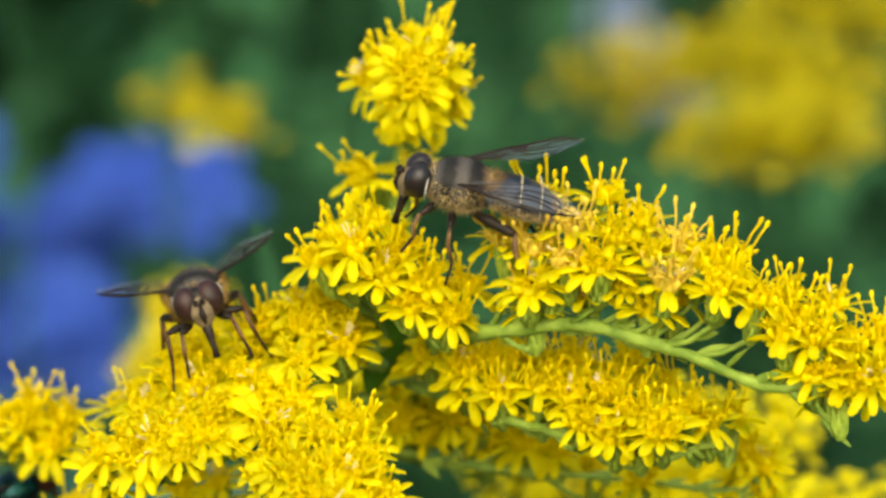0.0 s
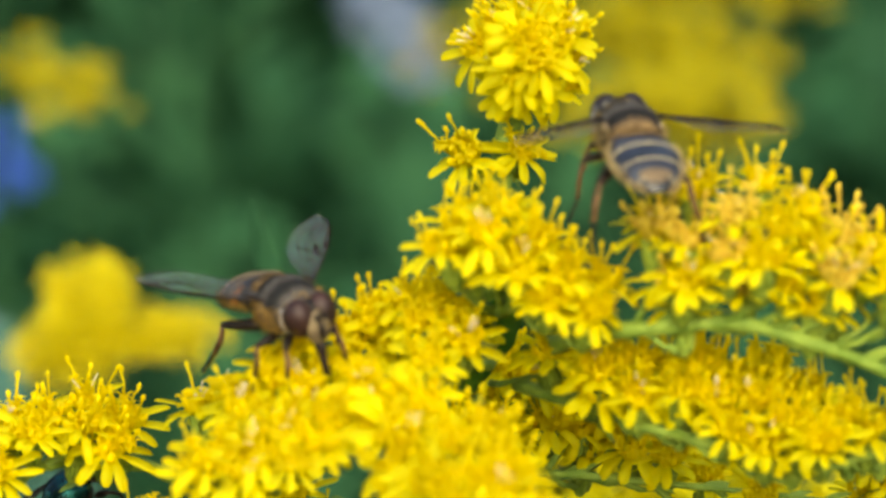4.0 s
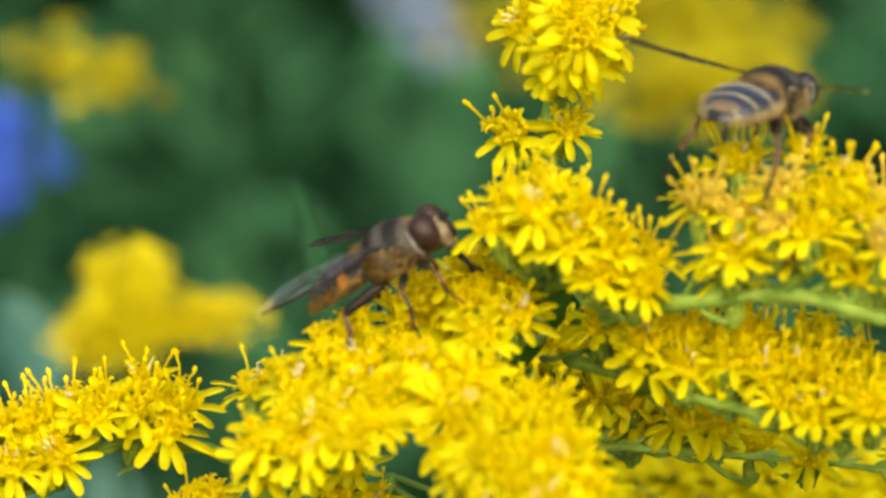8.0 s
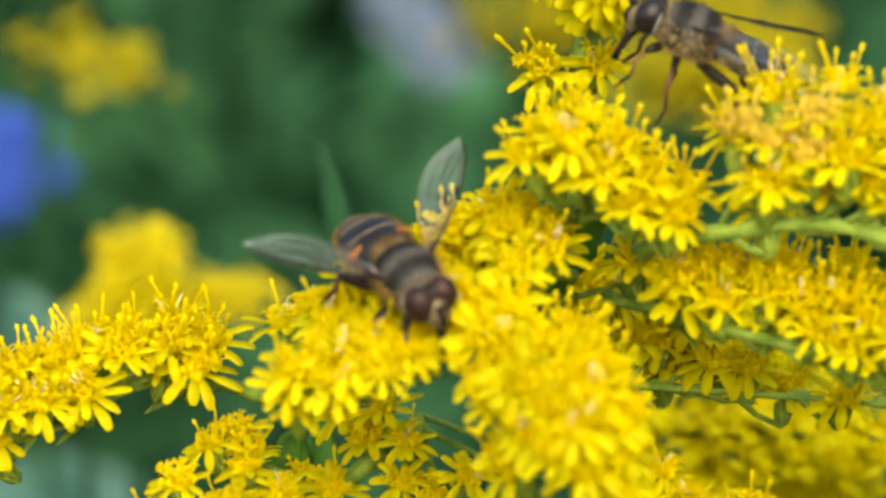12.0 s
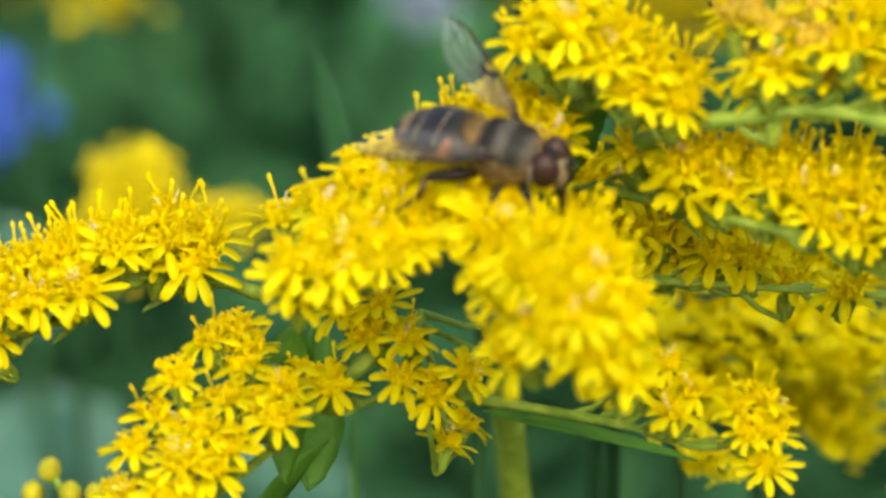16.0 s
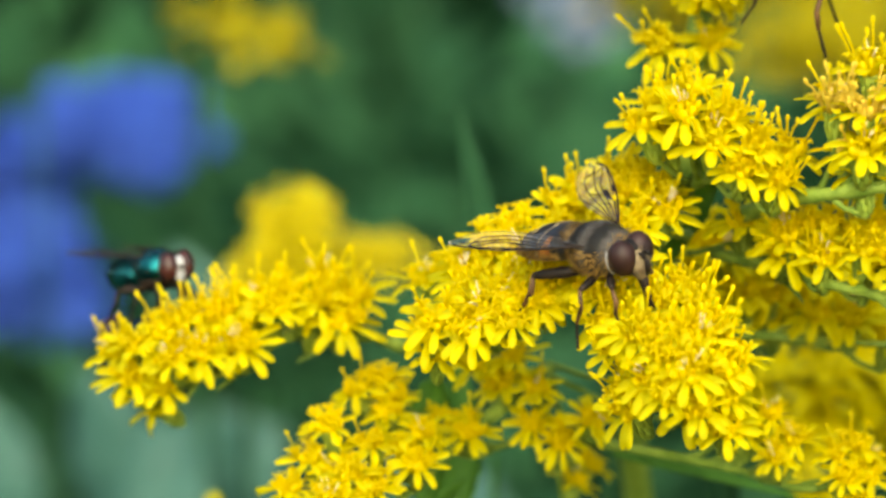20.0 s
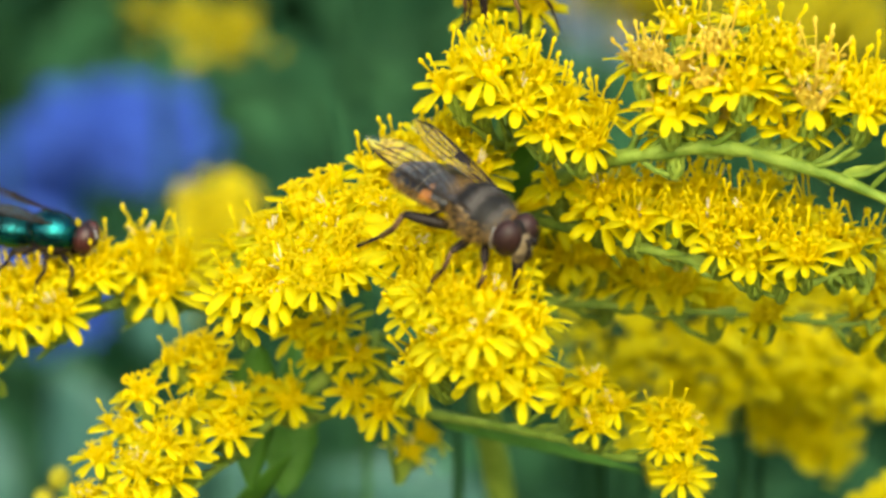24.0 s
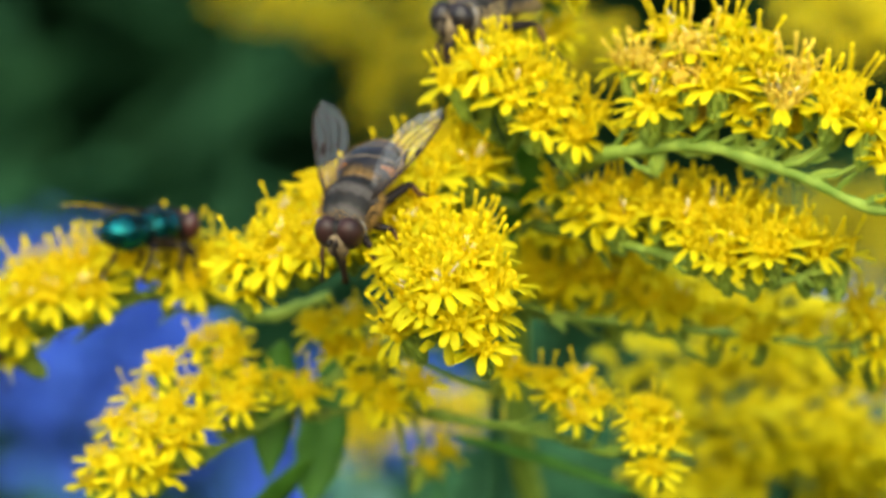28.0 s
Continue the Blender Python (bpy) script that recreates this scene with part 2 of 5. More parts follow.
def wing_material():
    m, n, k, b = material("wing_membrane", 0.18, spec=0.6)
    b.inputs["Base Color"].default_value = (0.80, 0.80, 0.80, 1)
    tr = n.new("ShaderNodeBsdfTransparent")
    co, sep, tone = n.new("ShaderNodeTexCoord"), n.new("ShaderNodeSeparateXYZ"), n.new("ShaderNodeValToRGB")
    k.new(co.outputs["Object"], sep.inputs["Vector"])
    far, span = n.new("ShaderNodeMath"), n.new("ShaderNodeMapRange")
    far.operation = "ABSOLUTE"
    k.new(sep.outputs["Y"], far.inputs[0])
    span.inputs["From Max"].default_value = 0.009
    k.new(far.outputs[0], span.inputs["Value"])
    el = tone.color_ramp.elements
    el[0].position, el[0].color = 0.0, (0.80, 0.66, 0.48, 1)
    el[1].position, el[1].color = 0.45, (0.98, 0.97, 0.96, 1)
    k.new(span.outputs["Result"], tone.inputs["Fac"])
    k.new(tone.outputs["Color"], tr.inputs["Color"])
    mix = n.new("ShaderNodeMixShader")
    mix.inputs[0].default_value = 0.035
    k.new(tr.outputs[0], mix.inputs[1])
    k.new(b.outputs[0], mix.inputs[2])
    gl, fr, half, top = n.new("ShaderNodeBsdfGlossy"), n.new("ShaderNodeFresnel"), n.new("ShaderNodeMath"), n.new("ShaderNodeMixShader")
    gl.inputs["Roughness"].default_value = 0.25
    fr.inputs["IOR"].default_value = 1.5
    half.operation = "MULTIPLY_ADD"
    half.inputs[1].default_value, half.inputs[2].default_value = 0.75, 0.02
    k.new(fr.outputs[0], half.inputs[0])
    k.new(half.outputs[0], top.inputs[0])
    k.new(mix.outputs[0], top.inputs[1])
    k.new(gl.outputs[0], top.inputs[2])
    k.new(top.outputs[0], n["Material Output"].inputs["Surface"])
    return m


WING = wing_material()


# ---- mesh helpers ----
def mesh(name, bm, mat, smooth=True):
    me = bpy.data.meshes.new(name)
    bm.to_mesh(me)
    bm.free()
    me.materials.append(mat)
    if smooth:
        me.shade_smooth()
    return me


def put(name, me, parent=None, m=None, label=""):
    ob = new(name, me)
    ob.parent = parent
    if m is not None:
        ob.matrix_basis = m
    return tagged(ob, label) if label else ob


def part(name, bm, mat, parent, label="", m=None):
    return put(name, mesh(name, bm, mat), parent, m, label)


def raw(name, verts, faces, mat, smooth=True):
    me = bpy.data.meshes.new(name)
    me.from_pydata(verts, [], faces)
    me.materials.append(mat)
    if smooth:
        me.shade_smooth()
    return me


def tube(bm, pts, radii, sides=8, flat=1.0):
    """A closed tapered tube along pts; flat squeezes it along its second axis."""
    pts = [Vector(p) for p in pts]
    rings = []
    side = None
    for i, p in enumerate(pts):
        d = (pts[min(i + 1, len(pts) - 1)] - pts[max(i - 1, 0)]).normalized()
        if side is None:
            side = d.orthogonal().normalized()
        side = (side - d * side.dot(d)).normalized()
        up = d.cross(side)
        r = radii[i] if isinstance(radii, (list, tuple)) else radii
        rings.append([bm.verts.new(p + (side * math.cos(a) + up * math.sin(a) * flat) * r)
                      for a in (2 * math.pi * j / sides for j in range(sides))])
    for a, b in zip(rings, rings[1:]):
        for j in range(sides):
            bm.faces.new((a[j], a[(j + 1) % sides], b[(j + 1) % sides], b[j]))
    bm.faces.new(rings[0][::-1])
    bm.faces.new(rings[-1])


def blob(bm, c, r, u=16, v=10, wobble=0.0):
    c = Vector(c)
    r = (r, r, r) if isinstance(r, (int, float)) else r
    made = bmesh.ops.create_uvsphere(bm, u_segments=u, v_segments=v, radius=1.0)["verts"]
    for w in made:
        k = 1 + wobble * noise.noise(w.co * 2.3 + c * 400)
        w.co = Vector((w.co.x * r[0] * k, w.co.y * r[1] * k, w.co.z * r[2] * k)) + c
    return made


def smooth_path(pts, steps=6):
    """Catmull-Rom through pts."""
    p = [Vector(q) for q in pts]
    p = [p[0] * 2 - p[1], *p, p[-1] * 2 - p[-2]]
    out = []
    for i in range(1, len(p) - 2):
        for s in range(steps):
            t = s / steps
            a, b, c, d = p[i - 1], p[i], p[i + 1], p[i + 2]
            out.append(0.5 * ((2 * b) + (c - a) * t + (2 * a - 5 * b + 4 * c - d) * t * t + (3 * b - a - 3 * c + d) * t ** 3))
    out.append(p[-2])
    return out


def bed(n, up_hint=(0, 0, 1), spin=0.0):
    """A turn whose z axis is n."""
    n = Vector(n).normalized()
    return n.to_track_quat("Z", "Y").to_matrix().to_4x4() @ Matrix.Rotation(spin, 4, "Z")


def mm(p):
    """Millimetres from the plant's middle, one metre above the ground, to metres."""
    return Vector((p[0] * MM, p[1] * MM, 1.0 + p[2] * MM))


# ---- ground ----
def build_ground():
    bm = bmesh.new()
    n = 60
    size = [(-1 + 2 * i / n) for i in range(n + 1)]
    grid = [[bm.verts.new((900 * x ** 5, 900 * y ** 5, 0.05 * noise.noise(Vector((x * 9, y * 9, 0)))) ) for x in size] for y in size]
    for j in range(n):
        for i in range(n):
            bm.faces.new((grid[j][i], grid[j][i + 1], grid[j + 1][i + 1], grid[j + 1][i]))
    ob = put("ground", mesh("ground", bm, SOIL))
    tagged(ob, "dark garden soil with low green growth", "ground", kind="structure")


build_ground()


# ---- flower heads ----
def ray_mesh(seed):
    """One strap-shaped ray petal along +x from the origin, curling down."""
    rng = random.Random(seed)
    length, width, droop = rng.uniform(2.2, 2.9), rng.uniform(0.36, 0.45), rng.uniform(0.2, 1.1)
    twist = rng.uniform(-0.35, 0.35)
    bm = bmesh.new()
    prof = [(0.0, 0.28), (0.2, 0.5), (0.45, 0.88), (0.72, 1.0), (0.9, 0.82), (0.98, 0.5), (1.0, 0.25)]
    top, bot = [], []
    for s, w in prof:
        x, z = length * s, 0.35 * math.sin(s * 1.6) - droop * s * s
        row = []
        for q in (-1, 0, 1):
            a = twist * s
            y0, z0 = q * w * width, (0.10 if q else -0.02) * (1 - 0.5 * s)
            row.append(Vector((x - (0.10 if (q == 0 and s == 1) else 0), y0 * math.cos(a) - z0 * math.sin(a), z + y0 * math.sin(a) + z0 * math.cos(a))) * MM)
        top.append([bm.verts.new(v) for v in row])
        bot.append([bm.verts.new(v - Vector((0, 0, 0.045 * MM))) for v in row])
    for a, b in zip(top, top[1:]):
        for j in (0, 1):
            bm.faces.new((a[j], b[j], b[j + 1], a[j + 1]))
    for a, b in zip(bot, bot[1:]):
        for j in (0, 1):
            bm.faces.new((a[j], a[j + 1], b[j + 1], b[j]))
    for i in range(len(top) - 1):
        bm.faces.new((top[i][0], bot[i][0], bot[i + 1][0], top[i + 1][0]))
        bm.faces.new((top[i][2], top[i + 1][2], bot[i + 1][2], bot[i][2]))
    return mesh("ray_petal", bm, PETAL)


def disc_mesh(seed, mat, tall):
    """A dome of closed buds with a few open florets and long styles."""
    rng = random.Random(seed)
    bm = bmesh.new()
    n = rng.randint(12, 15)
    opened = set(rng.sample(range(n), rng.randint(5, 8)))
    for i in range(n):
        r, a = (0.95 * math.sqrt((i + 0.3) / n)), i * 2.4 + rng.uniform(-0.3, 0.3)
        lean = Vector((math.cos(a) * r * 0.5, math.sin(a) * r * 0.5, 1)).normalized()
        base = Vector((math.cos(a) * r, math.sin(a) * r, -0.3))
        if i not in opened:
            h = rng.uniform(0.9, 1.5)
            tube(bm, [(base + lean * h * q) * MM for q in (0, 0.55, 0.85, 1.0)], [0.18 * MM, 0.30 * MM, 0.26 * MM, 0.10 * MM], 7)
            continue
        h = rng.uniform(1.3, 1.9)
        tube(bm, [(base + lean * h * q) * MM for q in (0, 0.55, 0.85, 1.0)], [0.14 * MM, 0.17 * MM, 0.27 * MM, 0.33 * MM], 7)
        top = base + lean * h
        for j in range(5):
            b = j * 1.2566 + a
            out = Vector((math.cos(b), math.sin(b), 0.15))
            tube(bm, [(top + out * 0.18) * MM, (top + out * 0.48 + lean * 0.14) * MM, (top + out * 0.8 - lean * 0.05) * MM], [0.13 * MM, 0.15 * MM, 0.03 * MM], 4, 0.5)
        if rng.random() < tall:
            k = rng.uniform(1.4, 2.6)
            bend = Vector((rng.uniform(-0.3, 0.3), rng.uniform(-0.3, 0.3), 0))
            tip = top + lean * k + bend
            tube(bm, [top * MM, (top + lean * k * 0.5 + bend * 0.3) * MM, (tip - lean * 0.55) * MM, (tip - lean * 0.25) * MM, tip * MM],
                 [0.09 * MM, 0.085 * MM, 0.11 * MM, 0.20 * MM, 0.08 * MM], 6)
    blob(bm, (0, 0, 0), (0.95 * MM, 0.95 * MM, 0.5 * MM), 10, 6)
    return mesh("disc", bm, mat)


def involucre_mesh(seed):
    """The green cup of narrow overlapping bracts under a head."""
    rng = random.Random(seed)
    bm = bmesh.new()
    tube(bm, [Vector((0, 0, z)) * MM for z in (-3.4, -3.0, -1.6, -0.3, 0.1)], [0.28 * MM, 0.5 * MM, 0.6 * MM, 0.68 * MM, 0.5 * MM], 9)
    for row, (z, r, ln) in enumerate(((-3.0, 0.46, 1.3), (-2.3, 0.58, 1.6), (-1.5, 0.64, 1.7))):
        for j in range(7):
            a = 2 * math.pi * (j + 0.5 * row) / 7 + rng.uniform(-0.1, 0.1)
            d = Vector((math.cos(a), math.sin(a), 0))
            tube(bm, [(d * r + Vector((0, 0, z))) * MM, (d * (r + 0.14) + Vector((0, 0, z + ln * 0.6))) * MM, (d * (r + 0.05) + Vector((0, 0, z + ln))) * MM],
                 [0.2 * MM, 0.24 * MM, 0.04 * MM], 4, 0.5)
    return mesh("flower_head", bm, INVOLUCRE)


def pappus_mesh(seed):
    """A few pale threads standing out of a fading disc."""
    rng = random.Random(40 + seed)
    bm = bmesh.new()
    for _ in range(rng.randint(3, 5)):
        a, lean = rng.uniform(0, 6.28), rng.uniform(0.2, 1.0)
        d = Vector((math.cos(a) * lean, math.sin(a) * lean, 1)).normalized()
        p = d * 0.8 + Vector((0, 0, 0.3))
        k = rng.uniform(0.8, 1.5)
        tube(bm, [p * MM, (p + d * k * 0.5) * MM, (p + d * k + Vector((0, 0, -0.15))) * MM], [0.07 * MM, 0.06 * MM, 0.04 * MM], 4)
    return mesh("style", bm, PAPPUS)


RAYS = [ray_mesh(i) for i in range(8)]
DISCS = [disc_mesh(i, DISC, 0.95) for i in range(5)]
AGED_DISCS = [disc_mesh(20 + i, AGED, 0.9) for i in range(3)]
YOUNG_DISCS = [disc_mesh(40 + i, DISC, 0.2) for i in range(3)]
CUPS = [involucre_mesh(i) for i in range(3)]
STYLES = [pappus_mesh(i) for i in range(4)]
style_rng = random.Random(7)
head_rng = random.Random(11)


def flower_head(plant, place, n, size=1.0, aged=0.0, young=False):
    """One head with its rays and disc, facing along n; a young one has few styles yet."""
    rng = head_rng
    m = Matrix.Translation(place) @ bed(n, spin=rng.uniform(0, 6.28)) @ Matrix.Scale(size, 4)
    head = put("flower_head", rng.choice(CUPS), plant, plant.matrix_basis.inverted() @ m)
    old = rng.random() < aged
    put("disc", rng.choice(AGED_DISCS if old else YOUNG_DISCS if young else DISCS), head)
    if style_rng.random() < (0.7 if old else 0.3):
        put("style", style_rng.choice(STYLES), head)
    k = rng.choice((10, 11, 11, 12, 13))
    for j in range(k):
        a = 2 * math.pi * j / k + rng.uniform(-0.18, 0.18)
        tilt = rng.uniform(-0.45, 0.35)
        put("ray_petal", rng.choice(RAYS), head,
            Matrix.Rotation(a, 4, "Z") @ Matrix.Translation((0.55 * MM, 0, rng.uniform(-0.25, 0.1) * MM)) @ Matrix.Rotation(tilt, 4, "Y") @ Matrix.Scale(rng.uniform(0.88, 1.1), 4))
    return head


def bract(bm, at, way, length, width):
    """A small narrow leaf on a stalk."""
    way = Vector(way).normalized()
    side = way.orthogonal().normalized()
    up = way.cross(side)
    prev = None
    for s, w in ((0, 0.25), (0.25, 0.9), (0.55, 1.0), (0.85, 0.5), (1.0, 0.05)):
        c = Vector(at) + (way * s - up * 0.25 * s * s) * length
        row = [bm.verts.new(c + side * (q * w * width * 0.5) + up * (abs(q) * 0.12 * width)) for q in (-1, 0, 1)]
        if prev:
            for j in (0, 1):
                bm.faces.new((prev[j], row[j], row[j + 1], prev[j + 1]))
        prev = row


def clear_of_leaf(c):
    """True where a head would touch the upper stem leaf or hide it from the camera."""
    a, b = mm((2.8, 7.0, 4.0)), mm((0.5, 11.5, -1.6))
    for s in (0.0, 0.33, 0.67, 1.0):
        p = a.lerp(b, s)
        k = c.y - p.y
        if -0.036 < k < 0.002 and (c - p - Vector((0.0, 1.0, -0.12)) * k).length < 2.3 * MM:
            return True
    return False


def branch(plant, name, stem, heads, thick=0.75, aged=0.0, size=1.0, rise=1.0, front=0.35, fill=0, label="", lean=0.75, gap=1.75, young=False, hang=0):
    """A flowering branch: a curved stalk, a pedicel to each head, and the heads themselves."""
    rng = head_rng
    axis = smooth_path([mm(p) for p in stem])
    spots = [mm(p) for p in heads]
    for _ in range(int(fill * 2.6)):
        a, b = rng.choice(spots[:len(heads)]), rng.choice(spots[:len(heads)])
        if (a - b).length < 7 * MM:
            spots.append((a + b) / 2 + Vector((rng.uniform(-1, 1), rng.uniform(-0.3, 3), rng.uniform(-1.3, 0.2))) * MM)
    for _ in range(hang):
        c = rng.choice(spots[:len(heads)])
        near = min(axis, key=lambda p: (p - c).length)
        spots.append(c.lerp(near, rng.uniform(0.35, 0.6)) + Vector((rng.uniform(-1, 1), rng.uniform(0.5, 3), 0)) * MM)
    kept = []
    for c in spots:
        if not clear_of_leaf(c) and all((c - d).length > gap * MM for d in kept):
            kept.append(c)
    spots = kept
    bm = bmesh.new()
    k = len(axis) - 1
    tube(bm, axis, [thick * MM * (1 - 0.55 * i / k) * (1 + 0.45 * noise.noise(axis[i] * 900)) for i in range(k + 1)], 9)
    for i in range(9, k, 3):
        bract(bm, axis[i], (axis[i + 1] - axis[i]).normalized() + Vector((rng.uniform(-0.6, 0.6), rng.uniform(-0.8, 0.4), rng.uniform(-0.2, 0.9))), rng.uniform(1.5, 3.2) * MM, rng.uniform(0.5, 0.9) * MM)
    inv = plant.matrix_basis.inverted()
    part("branch", bm, STALK, plant, label, inv)
    for c in spots:
        near = min(range(len(axis)), key=lambda i: (axis[i] - c).length)
        out = c - axis[near]
        n = (out.normalized() * lean + Vector((0, -front, rise))).normalized()
        foot = axis[max(0, near - 3)]
        base = c - n * 3.6 * MM * size
        mid = (foot + base) / 2 + Vector((0, 0, -0.4 * MM))
        bm = bmesh.new()
        tube(bm, [foot, mid, base, base + n * 0.7 * MM], [0.3 * MM, 0.24 * MM, 0.22 * MM, 0.35 * MM], 6)
        part("pedicel", bm, STALK, plant, "", inv)
        if rng.random() < 0.3:
            bm = bmesh.new()
            bract(bm, mid, (base - foot) + Vector((rng.uniform(-1, 1), rng.uniform(-1, 1), 0.5)) * MM, rng.uniform(2, 4) * MM, rng.uniform(0.5, 0.9) * MM)
            part("bract", bm, STALK, plant, "", inv)
        flower_head(plant, c - n * 0.7 * MM, n, size * rng.uniform(0.86, 1.08), aged, young)


def leaf(parent, place, way, length, width, mat, curl=0.3, name="leaf", roll=0.0, ripple=0.0, label=""):
    """A pointed leaf with a midrib, folded along it and bent over."""
    way = Vector(way).normalized()
    side = way.cross(Vector((0, 0, 1)))
    side = (side if side.length > 0.05 else Vector((1, 0, 0))).normalized()
    side = Matrix.Rotation(roll, 3, way) @ side
    up = side.cross(way)
    bm = bmesh.new()
    rows = []
    n = 14
    for i in range(n + 1):
        s = i / n
        w = width * 0.5 * (math.sin(math.pi * s ** 0.8) ** 0.8 if 0 < s < 1 else 0.02)
        c = Vector(place) + way * length * s - up * (curl * length * s * s)
        row = []
        for q in (-1, -0.5, 0, 0.5, 1):
            jag = 1 + (0.10 * (i % 2) if abs(q) == 1 else 0)
            lift = abs(q) * 0.22 * w + ripple * w * math.sin(s * 17 + q * 2) * abs(q) - (0.05 * width if q == 0 else 0)
            row.append(bm.verts.new(c + side * (q * w * jag) + up * lift))
        rows.append(row)
    for a, b in zip(rows, rows[1:]):
        for j in range(4):
            bm.faces.new((a[j], a[j + 1], b[j + 1], b[j]))
    ob = part(name, bm, mat, parent, label, parent.matrix_basis.inverted() if parent else None)
    md = ob.modifiers.new("thickness", "SOLIDIFY")
    md.thickness = 0.12 * MM if length < 0.06 else 0.3 * MM
    return ob


# ---- the goldenrod in the foreground ----
def build_goldenrod():
    plant = tagged(new("goldenrod"), "flowering goldenrod with arching sprays of bright yellow heads", "goldenrod plant")
    plant.matrix_basis = pose(0.0, 0.02, 0.0)
    inv = plant.matrix_basis.inverted()
    bm = bmesh.new()
    pts = [mm(p) for p in ((4.1, 12.0, 24.2), (3.9, 13.0, 20.6), (3.0, 15.0, 16.8), (2.1, 14.0, 11.4), (1.7, 13.0, 5.1), (0.2, 24.0, -4.8), (-2.1, 42.0, -16.7))] + [Vector((0.000, 0.07, 0.9)), Vector((-0.01, 0.05, 0.5)), Vector((0.0, 0.02, -0.02))]
    axis = smooth_path(pts)
    k = len(axis) - 1
    tube(bm, axis, [(0.7 + 0.9 * i / k) * MM for i in range(k + 1)], 10)
    part("stem", bm, STALK, plant, "", inv)
    stem = ((4.1, 12.0, 24.2), (3.9, 13.0, 20.6), (3.0, 15.0, 16.8), (2.1, 14.0, 11.4), (1.7, 13.0, 5.1), (0.2, 24.0, -4.8), (-2.1, 42.0, -16.7))
    branch(plant, "tuft", stem[:4], [(4.3, 8.0, 20.5), (2.0, 9.0, 21.5), (0.5, 11.0, 23.0), (3.8, 6.0, 24.0), (6.2, 7.0, 24.1), (7.2, 11.0, 22.1), (6.2, 12.0, 20.2), (4.3, 11.0, 25.4), (2.2, 12.0, 24.7), (5.6, 14.0, 25.5), (4.6, 5.0, 22.5)], 0.6, front=0.45, fill=10, rise=0.8)
    branch(plant, "collar", stem[1:5], [(-0.6, 12.0, 15.1), (4.0, 13.0, 15.2), (2.1, 17.0, 13.4)], 0.5)
    branch(plant, "crown", [(1.9, 12.0, 0.0), (1.5, 5.0, 3.5), (3.0, -2.0, 5.5), (6.0, -4.0, 4.5), (8.5, -4.0, 3.5)], [(-2.3, -4.0, 10.4), (0.8, -7.0, 11.6), (-0.1, -6.0, 9.9), (2.0, -3.0, 13.1), (4.1, -5.0, 10.9), (-0.7, 0.0, 11.6), (5.2, -7.0, 7.1), (8.1, -6.0, 6.1), (6.4, -6.0, 9.1), (8.9, -3.0, 8.1), (3.0, -7.0, 9.4), (3.1, 0.0, 11.5)], 0.6, fill=2, gap=2.2)
    branch(plant, "shoulder", [(1.9, 12.0, -2.0), (2.6, 8.0, -1.4), (5.5, 5.0, -0.2), (8.7, 3.0, -0.5)], [(5.6, 3.0, 2.2), (7.0, 2.0, 1.0), (9.0, 0.0, 0.0), (5.7, 4.0, 0.4), (9.8, 3.0, 1.6)], 0.25, gap=2.2)
    branch(plant, "arch", [(4.3, 6.0, 1.2), (8.6, -2.0, 3.7), (11.7, -6.0, 4.7), (17.6, -7.0, 5.4), (22.1, -8.0, 4.5), (26.5, -8.0, 3.1), (31.0, -8.0, 1.2), (34.1, -8.0, 0.9), (38.5, -7.0, 2.0), (43.9, -6.0, 1.2)], [(14.1, -9.0, 8.9), (12.2, -6.0, 12.0), (15.2, -4.0, 14.6), (17.7, -8.0, 13.3), (19.7, -4.0, 15.2), (19.5, -10.0, 10.6), (22.5, -7.0, 13.7), (24.6, -10.0, 9.4), (23.2, -9.0, 11.6), (27.0, -7.0, 10.7), (28.4, -10.0, 9.0), (29.2, -6.0, 10.6), (31.4, -8.0, 7.9), (33.6, -6.0, 8.2), (35.4, -9.0, 5.1), (36.8, -6.0, 7.3), (17.0, -9.0, 10.7), (21.4, -8.0, 8.8), (33.2, -9.0, 5.5), (20.8, -9.0, 12.7), (14.5, -8.0, 11.7), (35.5, -9.0, 2.5), (36.1, -5.0, 5.0), (38.4, -7.0, 4.4), (39.9, -9.0, 1.9), (40.6, -5.0, 4.8), (38.0, -8.0, 1.8)], 0.7, aged=0.28, fill=22, front=0.35, hang=14)
    branch(plant, "lower_arch", [(3.6, 8.0, -1.4), (8.8, 2.0, -2.1), (11.8, -2.0, -2.6), (15.1, -3.0, -3.3), (19.2, -4.0, -4.5), (23.7, -5.0, -5.1), (26.4, -4.0, -4.5), (28.9, -2.0, -3.2)], [(9.0, -1.0, 1.5), (11.7, -3.0, -0.1), (14.7, -4.0, 0.7), (17.9, -6.0, -1.8), (19.7, -4.0, 0.0), (21.8, -6.0, -0.9), (24.1, -8.0, -2.2), (25.6, -5.0, -0.7), (27.3, -4.0, -2.0), (28.9, 0.0, -2.3), (11.7, 0.0, 1.9), (17.0, 0.0, 1.4), (21.8, -1.0, 0.8), (24.3, -1.0, 0.2), (16.1, -5.0, -0.8), (20.2, -6.0, -2.9), (26.5, -5.0, -3.5), (10.8, 1.0, 1.1), (13.8, 2.0, 1.0), (16.5, 2.0, 0.4), (19.3, 2.0, 0.4), (22.1, 1.0, 0.1), (24.8, 0.0, -0.9), (17.6, 5.0, 1.4), (13.3, 5.0, 1.7), (15.1, -1.0, -0.5), (9.1, 0.0, -0.4), (20.0, -4.0, -1.8), (22.7, -5.0, -2.9), (25.4, -2.0, -2.6), (21.4, 6.0, 1.1)], 0.5, fill=3, front=0.5, gap=2.3)
